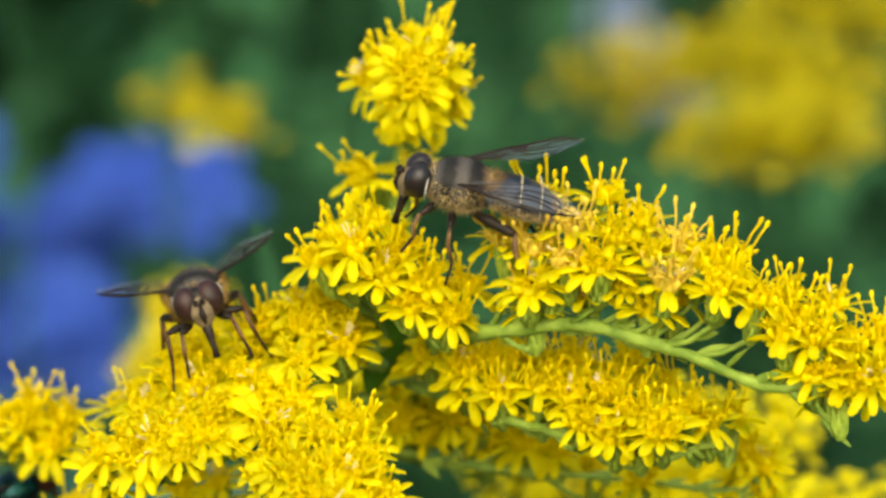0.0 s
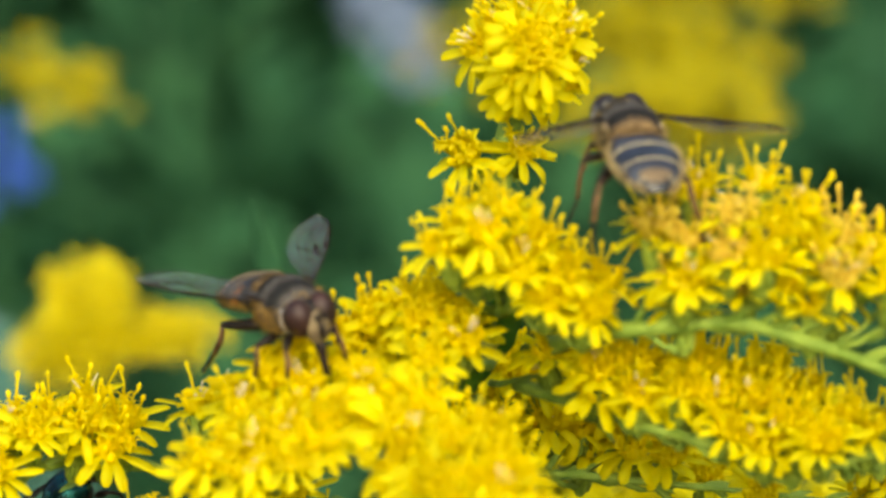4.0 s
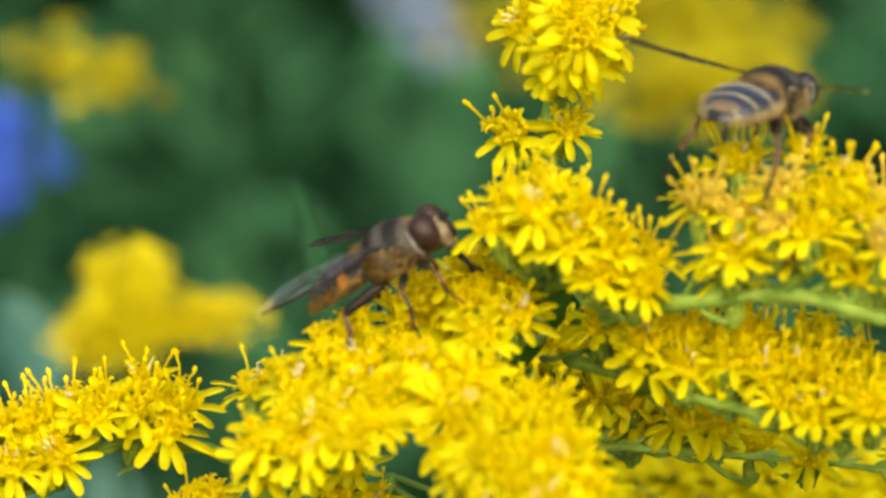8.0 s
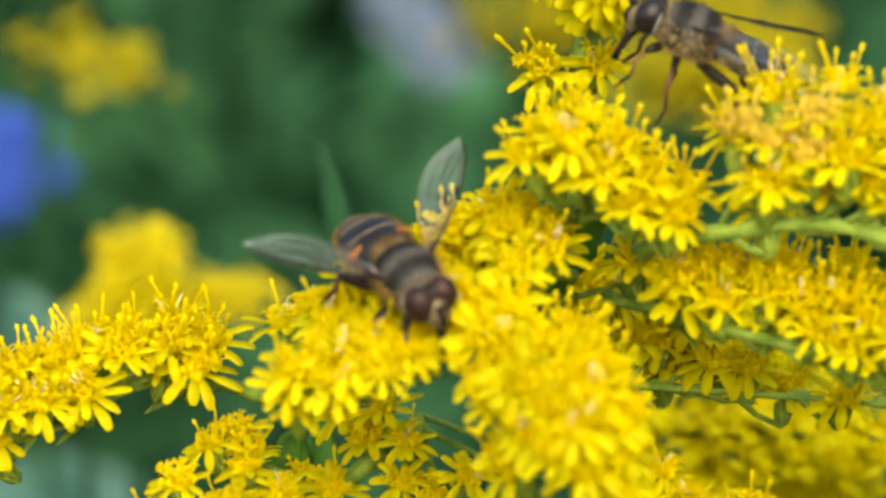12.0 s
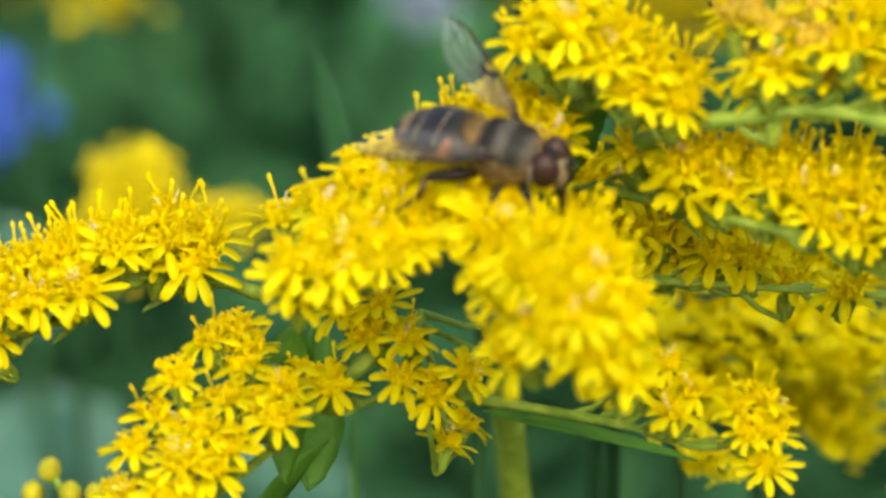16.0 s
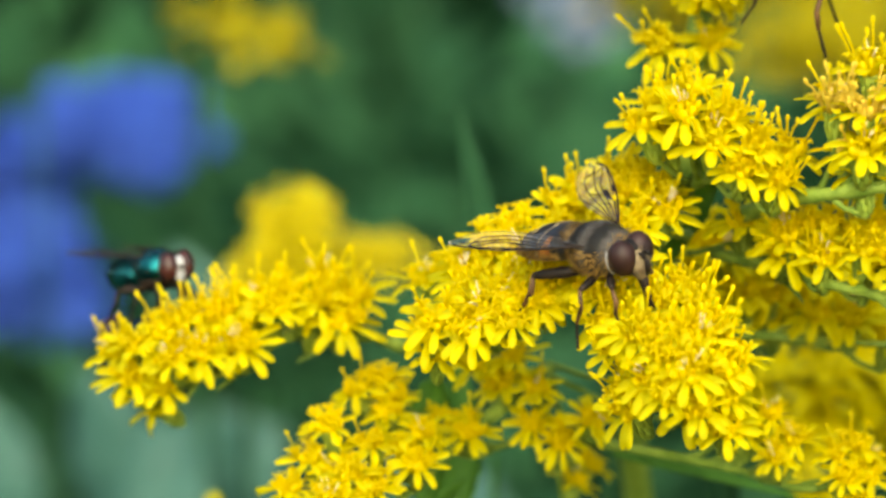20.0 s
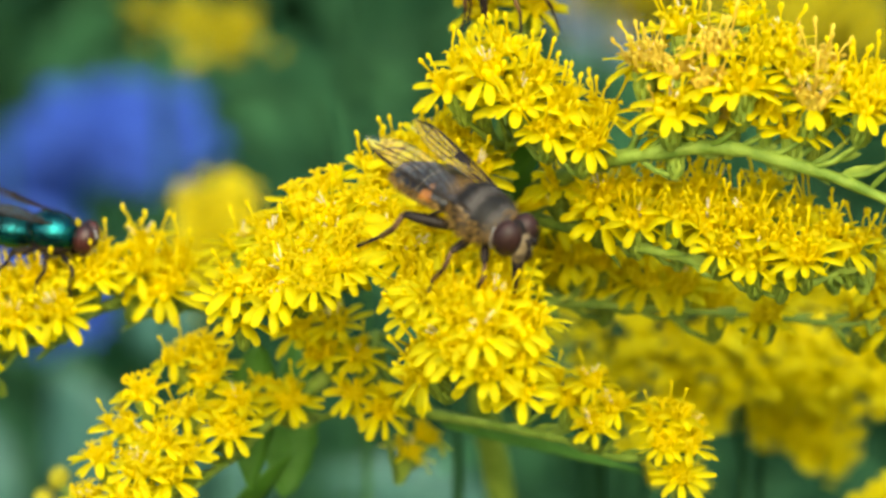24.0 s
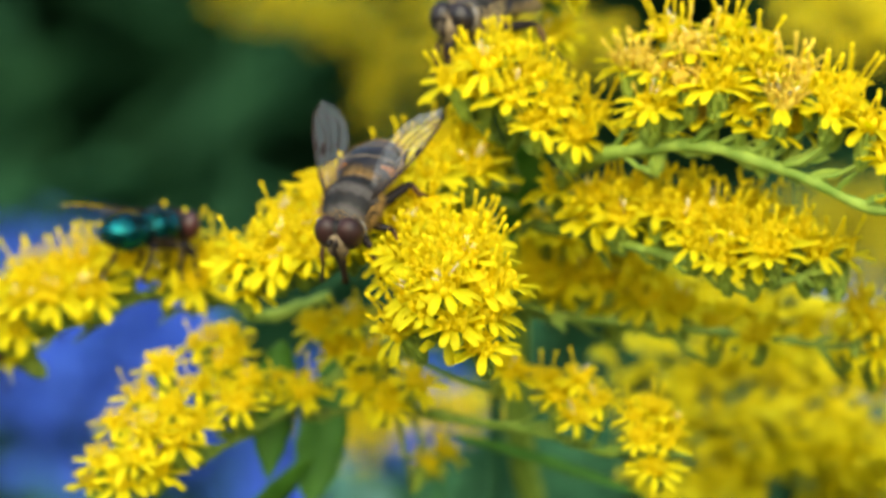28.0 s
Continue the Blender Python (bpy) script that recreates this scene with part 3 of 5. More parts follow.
    branch(plant, "back_arch", [(-4.6, 18.0, -7.9), (1.9, 16.0, -8.1), (5.4, 15.0, -9.0), (10.2, 14.0, -9.2), (17.5, 13.0, -9.6), (23.7, 12.0, -10.0), (28.5, 11.0, -10.3), (31.8, 11.0, -9.3)], [(2.3, 14.0, -5.2), (4.3, 16.0, -6.2), (8.7, 16.0, -5.4), (12.4, 14.0, -6.6), (21.8, 12.0, -9.2), (29.9, 10.0, -6.3), (31.5, 10.0, -7.8), (31.8, 12.0, -9.9), (29.4, 14.0, -9.7), (6.0, 20.0, -5.2), (18.3, 16.0, -9.1), (32.7, 13.0, -8.9), (-0.7, 18.0, -5.9), (9.5, 18.0, -7.4), (15.1, 14.0, -7.1), (3.3, 15.0, -1.0), (5.4, 14.0, -1.7), (2.4, 18.0, -3.1), (6.3, 15.0, -4.8), (8.0, 15.0, -6.1), (4.3, 18.0, -5.3), (9.3, 16.0, -1.2), (11.5, 18.0, -3.6), (13.0, 14.0, -6.8), (1.8, 20.0, -5.6), (7.3, 18.0, -0.2)], 0.4, fill=8, front=1.1, gap=2.0)
    branch(plant, "inner_tuft", [(-2.0, 31.0, -10.0), (2.0, 29.0, -8.2), (5.0, 28.0, -7.2), (9.0, 27.0, -7.0), (13.0, 26.0, -8.0)], [(2.6, 25.0, -3.6), (4.4, 24.5, -3.0), (6.2, 25.0, -2.8), (8.0, 25.0, -3.2), (3.4, 24.0, -5.2), (5.4, 24.0, -4.8), (7.4, 24.0, -4.9), (9.6, 25.0, -4.4), (1.4, 25.5, -5.6), (11.2, 25.0, -5.6), (6.4, 23.5, -6.2), (9.0, 24.0, -6.2)], 0.4, front=1.3, rise=0.7, lean=0.3, fill=4, size=1.1, gap=1.4)
    branch(plant, "slope", [(1.7, 6.0, 2.0), (-0.9, 0.0, 1.3), (-5.0, -3.0, -1.1), (-8.9, -3.0, -3.9), (-12.9, -4.0, -5.7), (-16.9, -4.0, -7.5), (-18.1, -5.0, -8.5)], [(-12.1, 2.0, 2.3), (-13.3, -2.0, 0.6), (-14.5, -2.0, -1.8), (-11.3, -4.0, 0.5), (-9.3, -2.0, 1.6), (-7.4, -6.0, 1.2), (-5.2, -9.0, 0.4), (-3.1, -7.0, 2.9), (-3.7, -1.0, 4.7), (-1.5, 0.0, 4.7), (-0.4, -3.0, 3.5), (-6.6, -8.0, -0.9), (-8.9, -7.0, -1.0), (-11.3, -7.0, -2.0), (-13.7, -6.0, -2.2), (-15.9, -3.0, -1.2), (-12.9, -8.0, -2.0), (-10.3, -9.0, -2.5), (-14.4, -9.0, -3.2), (-17.8, -8.0, -4.0), (-16.0, -6.0, -2.9), (-18.6, -7.0, -5.3), (-15.2, -9.0, -4.8), (-12.1, -10.0, -3.8), (-17.8, -6.0, -6.9), (-5.1, -11.0, -1.6), (-3.1, -10.0, 0.4), (-1.5, -7.0, 1.1), (-2.1, 2.0, 6.1), (-15.2, 2.0, -0.8), (-19.2, 8.0, -3.0), (-17.6, 8.0, -2.2)], 0.7, fill=40, front=0.5, young=True)
    branch(plant, "slope_top", [(1.7, 8.0, 0.0), (0.0, 6.0, 0.6), (-2.6, 5.0, 1.8), (-6.0, 5.0, 2.4), (-8.6, 4.0, 2.2)], [(-6.4, 3.0, 4.4), (-4.5, 2.0, 5.6), (-2.9, 3.0, 5.5), (-1.3, 2.0, 4.4), (-0.5, 4.0, 2.8), (-5.5, 3.0, 2.8), (-3.2, 1.0, 3.6), (-2.0, 3.0, 2.0), (-8.2, 3.0, 2.8), (-0.7, 2.0, 0.8)], 0.55, fill=8, front=0.5)
    branch(plant, "near", [(0.7, 2.0, -1.7), (-1.8, -8.0, -4.3), (-0.3, -15.0, -6.7), (2.1, -17.0, -9.3), (3.7, -18.0, -11.5)], [(-2.9, -18.0, -3.7), (-0.9, -21.0, -4.8), (1.6, -20.0, -3.9), (0.6, -23.0, -5.9), (-2.1, -20.0, -6.8), (3.0, -20.0, -6.0), (3.6, -20.0, -8.0), (1.3, -22.0, -8.7), (-0.9, -22.0, -7.7), (-3.7, -17.0, -9.5), (3.4, -20.0, -10.5), (0.0, -18.0, -3.3), (2.7, -17.0, -3.7), (-4.3, -15.0, -5.2), (4.6, -18.0, -5.4), (-4.8, -12.0, -3.7), (-0.6, -13.0, -1.9), (1.8, -15.0, -2.3), (-2.7, -11.0, -2.6), (0.8, -9.0, -1.6)], 0.6, fill=20, rise=1.0, front=0.45, lean=0.55)
    branch(plant, "left", [(-14.9, 16.0, -8.1), (-20.4, 16.0, -10.0), (-24.1, 15.0, -8.9), (-29.9, 13.0, -8.6), (-34.4, 11.0, -10.6), (-38.5, 11.0, -12.2), (-41.1, 12.0, -13.5)], [(-42.3, 9.0, -8.2), (-39.9, 8.0, -7.0), (-39.1, 6.0, -9.0), (-36.9, 6.0, -8.6), (-42.6, 9.0, -10.8), (-33.6, 7.0, -8.0), (-35.6, 10.0, -5.9), (-38.1, 10.0, -6.3), (-41.4, 12.0, -13.7), (-30.2, 11.0, -4.4), (-27.6, 13.0, -3.5), (-31.2, 9.0, -5.3), (-24.8, 13.0, -4.9), (-25.7, 11.0, -6.8), (-27.9, 11.0, -4.9), (-23.5, 14.0, -5.5), (-44.3, 12.0, -9.3), (-33.5, 12.0, -5.2), (-40.0, 8.0, -11.5)], 0.65, fill=18, front=0.45)
    branch(plant, "low_left", [(-11.7, 14.0, -13.5), (-17.5, 10.0, -17.9), (-20.3, 5.0, -20.0), (-24.1, 3.0, -22.4), (-27.9, 1.0, -24.1), (-30.7, 1.0, -25.2)], [(-22.6, 10.0, -11.2), (-24.8, 9.0, -11.9), (-22.1, 7.0, -13.4), (-26.8, 4.0, -14.0), (-23.4, 3.0, -15.2), (-28.3, 3.0, -16.4), (-25.0, 0.0, -17.1), (-19.6, 1.0, -16.6), (-29.9, 2.0, -18.6), (-26.4, -2.0, -19.1), (-23.1, 0.0, -18.4), (-30.5, 0.0, -21.8), (-27.3, -3.0, -21.2), (-24.2, -1.0, -19.8), (-19.3, 4.0, -14.6), (-31.6, 1.0, -23.5), (-28.3, -2.0, -23.2)], 0.6, fill=9, front=0.5, size=0.86, gap=1.8, young=True)
    branch(plant, "low_mid", [(-9.2, 16.0, -11.5), (-10.5, 13.0, -15.8), (-13.3, 13.0, -17.8), (-16.6, 13.0, -18.4)], [(-15.7, 10.0, -15.6), (-15.3, 12.0, -10.2), (-12.2, 11.0, -9.5), (-10.3, 10.0, -12.0), (-10.7, 9.0, -14.9), (-8.3, 9.0, -16.4), (-5.8, 8.0, -14.4), (-4.3, 9.0, -13.9), (-2.0, 8.0, -9.5), (-0.9, 8.0, -8.3), (1.9, 8.0, -13.1), (-13.3, 12.0, -12.0), (-8.6, 10.0, -12.7), (-18.0, 12.0, -15.1), (-6.9, 22.0, -21.7), (-5.6, 24.0, -20.7)], 0.5, fill=2, front=0.5, size=0.88, gap=2.2, young=True)
    branch(plant, "low_right", [(-8.9, 16.0, -17.2), (-3.6, 13.0, -17.8), (0.6, 10.0, -18.1), (5.9, 6.0, -18.6), (9.9, 4.0, -19.6), (13.2, 3.0, -19.6), (15.0, 2.0, -20.9)], [(6.3, 5.0, -14.7), (8.2, 4.0, -13.2), (9.9, 2.0, -14.9), (8.3, 1.0, -16.3), (11.4, 3.0, -14.4), (13.1, 1.0, -15.9), (14.8, 2.0, -15.4), (13.7, 0.0, -17.6), (15.7, 1.0, -17.8), (14.9, 0.0, -20.1), (15.9, 3.0, -16.7), (5.0, 8.0, -13.5), (6.2, 9.0, -12.5)], 0.5, fill=3, front=0.5, size=0.8, gap=1.9, young=True)
    # leaves on the stem
    leaf(plant, mm((3.5, 5.5, 5.8)), mm((-0.1, 12.5, -2.8)) - mm((3.5, 5.5, 5.8)), 11.7 * MM, 3.6 * MM, LEAF, 0.05, roll=0.15, ripple=0.12)
    leaf(plant, mm((-18.6, 14.0, -11.9)), (-0.1, 0.1, -1.0), 12 * MM, 4.0 * MM, LEAF, 0.1, roll=0.4)
    leaf(plant, mm((-16.3, 20.0, -21.6)), (-0.6, 0.1, -0.7), 22 * MM, 4.0 * MM, LEAF, 0.1, roll=0.4)
    leaf(plant, mm((-4.5, 20.0, -19.5)), (0.9, 0.2, -0.2), 18 * MM, 1.2 * MM, LEAF, 0.1, roll=0.9)
    leaf(plant, mm((-17.7, 25.0, -26.5)), (0.1, 0.2, 0.9), 14 * MM, 4.4 * MM, LEAF, 0.1, roll=0.9)
    # a side shoot still in bud
    buds = [mm(p) for p in ((-38.7, 42.0, -27.5), (-40.1, 42.0, -29.4), (-37.0, 41.0, -29.3), (-34.9, 40.0, -29.3), (-33.4, 40.0, -29.7))]
    foot = mm((-32.4, 44.0, -35.9))
    bm = bmesh.new()
    tube(bm, smooth_path([foot, (foot + buds[2]) / 2 + Vector((0, 0, 0.001)), buds[2] - Vector((0, 0, 0.001)), buds[0]]), 0.35 * MM, 7)
    part("branch", bm, STALK, plant, "", inv)
    for p in buds:
        bm = bmesh.new()
        tube(bm, [p + Vector((math.sin(p.x * 4000) * 0.35 * z, 0, z)) * MM for z in (-1.05, -0.75, -0.1, 0.55, 0.9)], [0.3 * MM, 0.75 * MM, 0.95 * MM, 0.75 * MM, 0.25 * MM], 10)
        part("flower_bud", bm, BUD, plant, "closed yellow-green flower bud", inv)
    return plant


goldenrod = build_goldenrod()


# ---- out-of-focus plants behind ----
def cluster_mesh(name, rng, spots, size, mat, petals=7):
    """Many small heads of strap petals, joined."""
    verts, faces = [], []
    for c in spots:
        n = Vector((rng.uniform(-0.6, 0.6), rng.uniform(-0.9, 0.3), 1)).normalized()
        turn = bed(n, spin=rng.uniform(0, 6.28)).to_3x3()
        for j in range(petals):
            a = 6.283 * j / petals
            d, e = Vector((math.cos(a), math.sin(a), 0)), Vector((-math.sin(a), math.cos(a), 0))
            i = len(verts)
            for s, w, z in ((0.1, 0.12, 0.05), (0.6, 0.26, 0.12), (1.0, 0.10, -0.1)):
                for q in (-1, 1):
                    verts.append(Vector(c) + turn @ ((d * s + e * (q * w) + Vector((0, 0, z))) * size))
            faces += [(i, i + 1, i + 3, i + 2), (i + 2, i + 3, i + 5, i + 4)]
        i = len(verts)
        for j in range(5):
            a = 1.2566 * j
            verts.append(Vector(c) + turn @ (Vector((math.cos(a) * 0.3, math.sin(a) * 0.3, 0.0)) * size))
        verts.append(Vector(c) + turn @ (Vector((0, 0, 0.7)) * size))
        faces += [(i + j, i + (j + 1) % 5, i + 5) for j in range(5)]
    return raw(name, verts, faces, mat, False)


def far_spray(seed, way, radius, heads, size=1.4, mat=None, label="", name="goldenrod_spray", category="goldenrod plant", group="goldenrod behind"):
    """A flowering spray that follows way (mm), standing on its own stem."""
    rng = random.Random(seed)
    axis = smooth_path([mm(p) for p in way], 8)
    foot = Vector((axis[0].x, axis[0].y + 0.03, 0))
    thing = tagged(new(name), label, category, group)
    thing.matrix_basis = Matrix.Translation(foot)
    inv = thing.matrix_basis.inverted()
    bm = bmesh.new()
    full = smooth_path([foot, foot + Vector((0.01, 0, 0.5)), (axis[0] + foot) / 2 + Vector((0, 0.01, 0.35 * axis[0].z)), axis[0]], 5)[:-1] + axis
    tube(bm, full, [(0.7 - 0.4 * i / len(full)) * MM for i in range(len(full))], 6)
    part("stem", bm, FAR_LEAF, thing, "", inv)
    if mat is ROW_YELLOW:
        size, heads = 1.0, heads * 2.6
    spots = []
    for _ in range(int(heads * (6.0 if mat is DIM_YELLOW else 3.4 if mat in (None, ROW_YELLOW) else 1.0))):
        c = rng.choice(axis)
        d = Vector((rng.gauss(0, 1), rng.gauss(0, 1), rng.gauss(0, 0.75)))
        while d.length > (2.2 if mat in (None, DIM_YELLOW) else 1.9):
            d *= 0.8
        spots.append(c + d * radius * (0.62 if mat is not BLUE else 0.55) * MM)
    cl = put("bloom", cluster_mesh("bloom", rng, spots, size * MM, mat or FAR_YELLOW), thing, inv)
    tagged(cl, kind="stuff")
    for i in range(5):
        z = foot.z + (0.55 + 0.08 * i)
        leaf(thing, (foot.x, foot.y, z), (math.cos(i * 2.4), math.sin(i * 2.4), 0.4), 0.07, 0.014, FAR_LEAF, 0.4)
    return thing


def build_behind():
    far = "blurred yellow goldenrod spray standing behind the main plant"
    # the row low behind the main sprays
    far_spray(1, [(8.1, 62.0, -18.6), (15.3, 60.0, -19.7), (23.4, 58.0, -19.9), (31.5, 56.0, -19.9), (41.6, 55.0, -20.2)], 4.4, 70, mat=ROW_YELLOW, label=far)
    far_spray(2, [(23.0, 75.0, -27.3), (27.5, 72.0, -28.2), (29.8, 70.0, -30.4)], 3.0, 26, mat=ROW_YELLOW, label=far)
    far_spray(3, [(7.4, 62.0, -24.4), (14.5, 60.0, -24.5), (18.3, 60.0, -24.9)], 2.6, 18, mat=ROW_YELLOW, label=far)
    far_spray(4, [(21.2, 70.0, -21.4), (26.1, 70.0, -22.3), (32.2, 68.0, -22.9)], 4.2, 36, mat=ROW_YELLOW, label=far)
    far_spray(5, [(12.1, 45.0, -24.9), (16.0, 45.0, -28.9)], 1.8, 8, mat=ROW_YELLOW, label=far)
    far_spray(16, [(32.1, 50.0, -31.8), (33.6, 50.0, -30.7), (36.3, 50.0, -32.3)], 2.0, 12, mat=ROW_YELLOW, label=far)
    far_spray(17, [(-4.0, 40.0, -5.5), (4.7, 40.0, -5.7), (15.2, 38.0, -7.2), (25.5, 36.0, -9.7)], 3.3, 80, mat=ROW_YELLOW, label=far)
    far_spray(18, [(6.4, 62.0, -13.7), (16.0, 62.0, -13.0), (24.2, 60.0, -12.9), (33.2, 60.0, -13.2)], 4.0, 50, mat=ROW_YELLOW, label=far)
    # the cone behind and its shoulder
    far_spray(6, [(-40.8, 190.0, -27.5), (-39.9, 189.0, -22.7), (-39.5, 189.0, -18.9)], 4.2, 260, 0.8, label=far)
    far_spray(7, [(-46.2, 192.0, -27.8), (-40.9, 192.0, -24.5), (-33.0, 192.0, -24.8), (-26.3, 190.0, -24.2)], 3.0, 170, 0.8, label=far)
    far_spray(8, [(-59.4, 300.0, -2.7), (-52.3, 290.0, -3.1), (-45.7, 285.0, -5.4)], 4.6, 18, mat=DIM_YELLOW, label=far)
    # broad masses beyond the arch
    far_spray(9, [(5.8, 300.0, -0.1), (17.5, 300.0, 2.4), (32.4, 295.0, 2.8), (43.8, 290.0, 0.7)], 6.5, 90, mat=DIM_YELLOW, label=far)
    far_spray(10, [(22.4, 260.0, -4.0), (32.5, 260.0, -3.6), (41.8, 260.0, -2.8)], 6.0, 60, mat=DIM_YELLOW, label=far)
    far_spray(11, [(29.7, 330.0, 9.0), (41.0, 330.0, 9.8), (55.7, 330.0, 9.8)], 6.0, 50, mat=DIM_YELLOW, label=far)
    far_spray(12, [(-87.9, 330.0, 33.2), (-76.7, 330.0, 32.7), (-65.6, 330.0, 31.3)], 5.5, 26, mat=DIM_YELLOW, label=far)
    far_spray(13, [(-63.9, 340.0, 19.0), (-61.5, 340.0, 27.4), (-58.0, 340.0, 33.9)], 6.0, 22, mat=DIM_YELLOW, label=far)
    far_spray(14, [(-29.0, 260.0, 24.5), (-22.6, 260.0, 26.4)], 6.0, 30, label=far)
    far_spray(15, [(6.6, 280.0, 29.3), (16.4, 280.0, 32.9), (24.5, 280.0, 34.8)], 7.0, 60, label=far)
    # blue and pale flowers
    blue = "rounded clump of deep blue garden flowers"
    for i, (way, r) in enumerate((([(-99.1, 510.0, -37.8), (-83.7, 510.0, -38.3)], 10), ([(-117.3, 510.0, -69.9), (-106.9, 510.0, -67.0)], 13), ([(-115.2, 540.0, -50.4), (-111.6, 540.0, -45.6)], 9), ([(-144.1, 560.0, -52.0), (-139.1, 560.0, -49.6)], 7),
                                  ([(-140.3, 520.0, -17.4), (-139.8, 520.0, -23.3)], 5), ([(-153.6, 470.0, -39.4), (-142.6, 470.0, -30.0)], 20), ([(-132.7, 480.0, -21.9), (-125.6, 480.0, -27.2)], 8),
                                  ([(-269.5, 900.0, -24.1), (-252.0, 900.0, -20.6), (-229.3, 900.0, -27.4)], 23), ([(-112.9, 500.0, -65.3), (-110.6, 500.0, -60.8)], 10))):
        far_spray(30 + i, way, r, 170 if r < 25 else 420, 5.0, BLUE, blue, name="blue_flower", category="flowers", group="blue flowers")
    far_spray(50, [(2.0, 710.0, -33.0), (-3.0, 710.0, -25.0), (-9.0, 710.0, -13.0)], 6.5, 60, 4.5, LILAC, "pale lilac flower spike among leaves", name="lilac_flower", category="flowers")
    # blades and broad leaves close behind
    g = tagged(new("grass_blade"), "single upright green grass blade", "grass")
    g.matrix_basis = Matrix.Translation((-0.014, 0.05, 0.0))
    top = mm((-17.3, 80.0, 4.3))
    base = mm((-14.4, 80.0, -12.6))
    leaf(g, (-0.014, 0.05, 0.0), base - Vector((-0.014, 0.05, 0.0)), (base - Vector((-0.014, 0.05, 0.0))).length, 2.4 * MM, LEAF, 0.0, "blade")
    leaf(g, base, top - base, (top - base).length, 2.6 * MM, FAR_LEAF, 0.05, "blade", roll=1.2)
    t = tagged(new("broad_leaf_plant"), "blue-green broad leaves low behind the sprays", "plant")
    t.matrix_basis = Matrix.Translation((-0.05, 0.1, 0.0))
    bm = bmesh.new()
    tube(bm, smooth_path([(-0.05, 0.1, 0), (-0.045, 0.1, 0.5), (-0.04, 0.1, 0.93)]), 2 * MM, 8)
    part("stem", bm, STALK, t, "", t.matrix_basis.inverted())
    for a, b, w in (((-75.5, 380.0, -100.5), (-85.5, 380.0, -65.5), 20), ((-99.8, 390.0, -101.6), (-111.3, 390.0, -68.1), 20), ((-56.9, 380.0, -91.8), (-65.0, 380.0, -73.3), 22), ((-14.4, 380.0, -94.1), (-41.9, 380.0, -84.3), 16), ((-58.7, 300.0, -53.4), (-63.8, 300.0, -36.3), 14), ((-73.0, 360.0, -94.7), (-66.4, 360.0, -70.6), 16)):
        leaf(t, mm(a), mm(b) - mm(a), (mm(b) - mm(a)).length, w * MM, TEAL_LEAF, 0.05, roll=1.2, ripple=0.1)


build_behind()


def foliage(name, seed, count, box, size, mat, label):
    """A bank of single bent leaves in a box."""
    rng = random.Random(seed)
    verts, faces = [], []
    for _ in range(count):
        c = Vector([rng.uniform(a, b) for a, b in box])
        way = Vector((rng.uniform(-1, 1), rng.uniform(-1, 0.4), rng.uniform(-0.7, 0.9))).normalized()
        side = way.cross(Vector((rng.uniform(-0.3, 0.3), rng.uniform(-0.3, 0.3), 1))).normalized()
        up = side.cross(way)
        ln = size * rng.uniform(0.6, 1.4)
        i = len(verts)
        for s, w in ((0, 0.03), (0.3, 0.3), (0.65, 0.26), (1.0, 0.02)):
            p = c + (way * s - up * 0.35 * s * s) * ln
            verts += [p - side * w * ln * 0.55 + up * 0.06 * ln, p, p + side * w * ln * 0.55 + up * 0.06 * ln]
        for r in range(3):
            k = i + 3 * r
            faces += [(k, k + 1, k + 4, k + 3), (k + 1, k + 2, k + 5, k + 4)]
    ob = put(name, raw(name, verts, faces, mat))
    return tagged(ob, label, "foliage", kind="stuff")


foliage("garden_foliage", 3, 5200, ((-0.7, 0.7), (0.75, 1.5), (0.35, 1.0)), 0.05, FAR_LEAF, "out-of-focus green leaves of garden plants")
foliage("low_foliage", 8, 2600, ((-0.35, 0.35), (0.42, 0.75), (0.55, 0.925)), 0.035, FAR_LEAF, "light green leaves low behind the flowers")
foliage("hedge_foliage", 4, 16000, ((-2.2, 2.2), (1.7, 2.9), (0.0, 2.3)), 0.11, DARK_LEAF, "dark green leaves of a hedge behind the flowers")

# two leaf banks added behind the hedge so no bright sky shows through
foliage("hedge_depth", 5, 12000, ((-3.0, 3.0), (3.0, 3.9), (0.0, 2.6)), 0.2, DARK_LEAF, "bank of larger leaves added behind the hedge")
foliage("hedge_core", 6, 6000, ((-3.4, 3.4), (4.0, 4.6), (0.0, 2.8)), 0.34, DARK_LEAF, "bank of large leaves added to close gaps in the hedge")


# ---- insects ----
def hair(bm, rng, c, r, count, length, low=-0.3, high=2.0):
    """Short fuzz standing off an ellipsoid."""
    for _ in range(count):
        d = Vector((rng.gauss(0, 1), rng.gauss(0, 1), rng.gauss(0, 1))).normalized()
        if d.z < low or (d.z > high and abs(d.x) < 0.75):
            continue
        p = Vector((c[0] + d.x * r[0], c[1] + d.y * r[1], c[2] + d.z * r[2]))
        n = Vector((d.x / r[0], d.y / r[1], d.z / r[2])).normalized()
        tip = p + (n + Vector((rng.uniform(-0.5, 0.1), rng.uniform(-0.3, 0.3), rng.uniform(-0.3, 0.3)))) * length * rng.uniform(0.6, 1.2)
        s = n.orthogonal().normalized() * 0.028
        q = n.cross(s)
        vs = [bm.verts.new(v * MM) for v in (p - s, p + s * 0.5 + q, p + s * 0.5 - q, tip)]
        for f in ((0, 1, 3), (1, 2, 3), (2, 0, 3)):
            bm.faces.new([vs[i] for i in f])


def ellipsoid(c, r, u=20, v=12, wobble=0.0):
    bm = bmesh.new()
    blob(bm, [a * MM for a in c], [a * MM for a in r], u, v, wobble)
    return bm


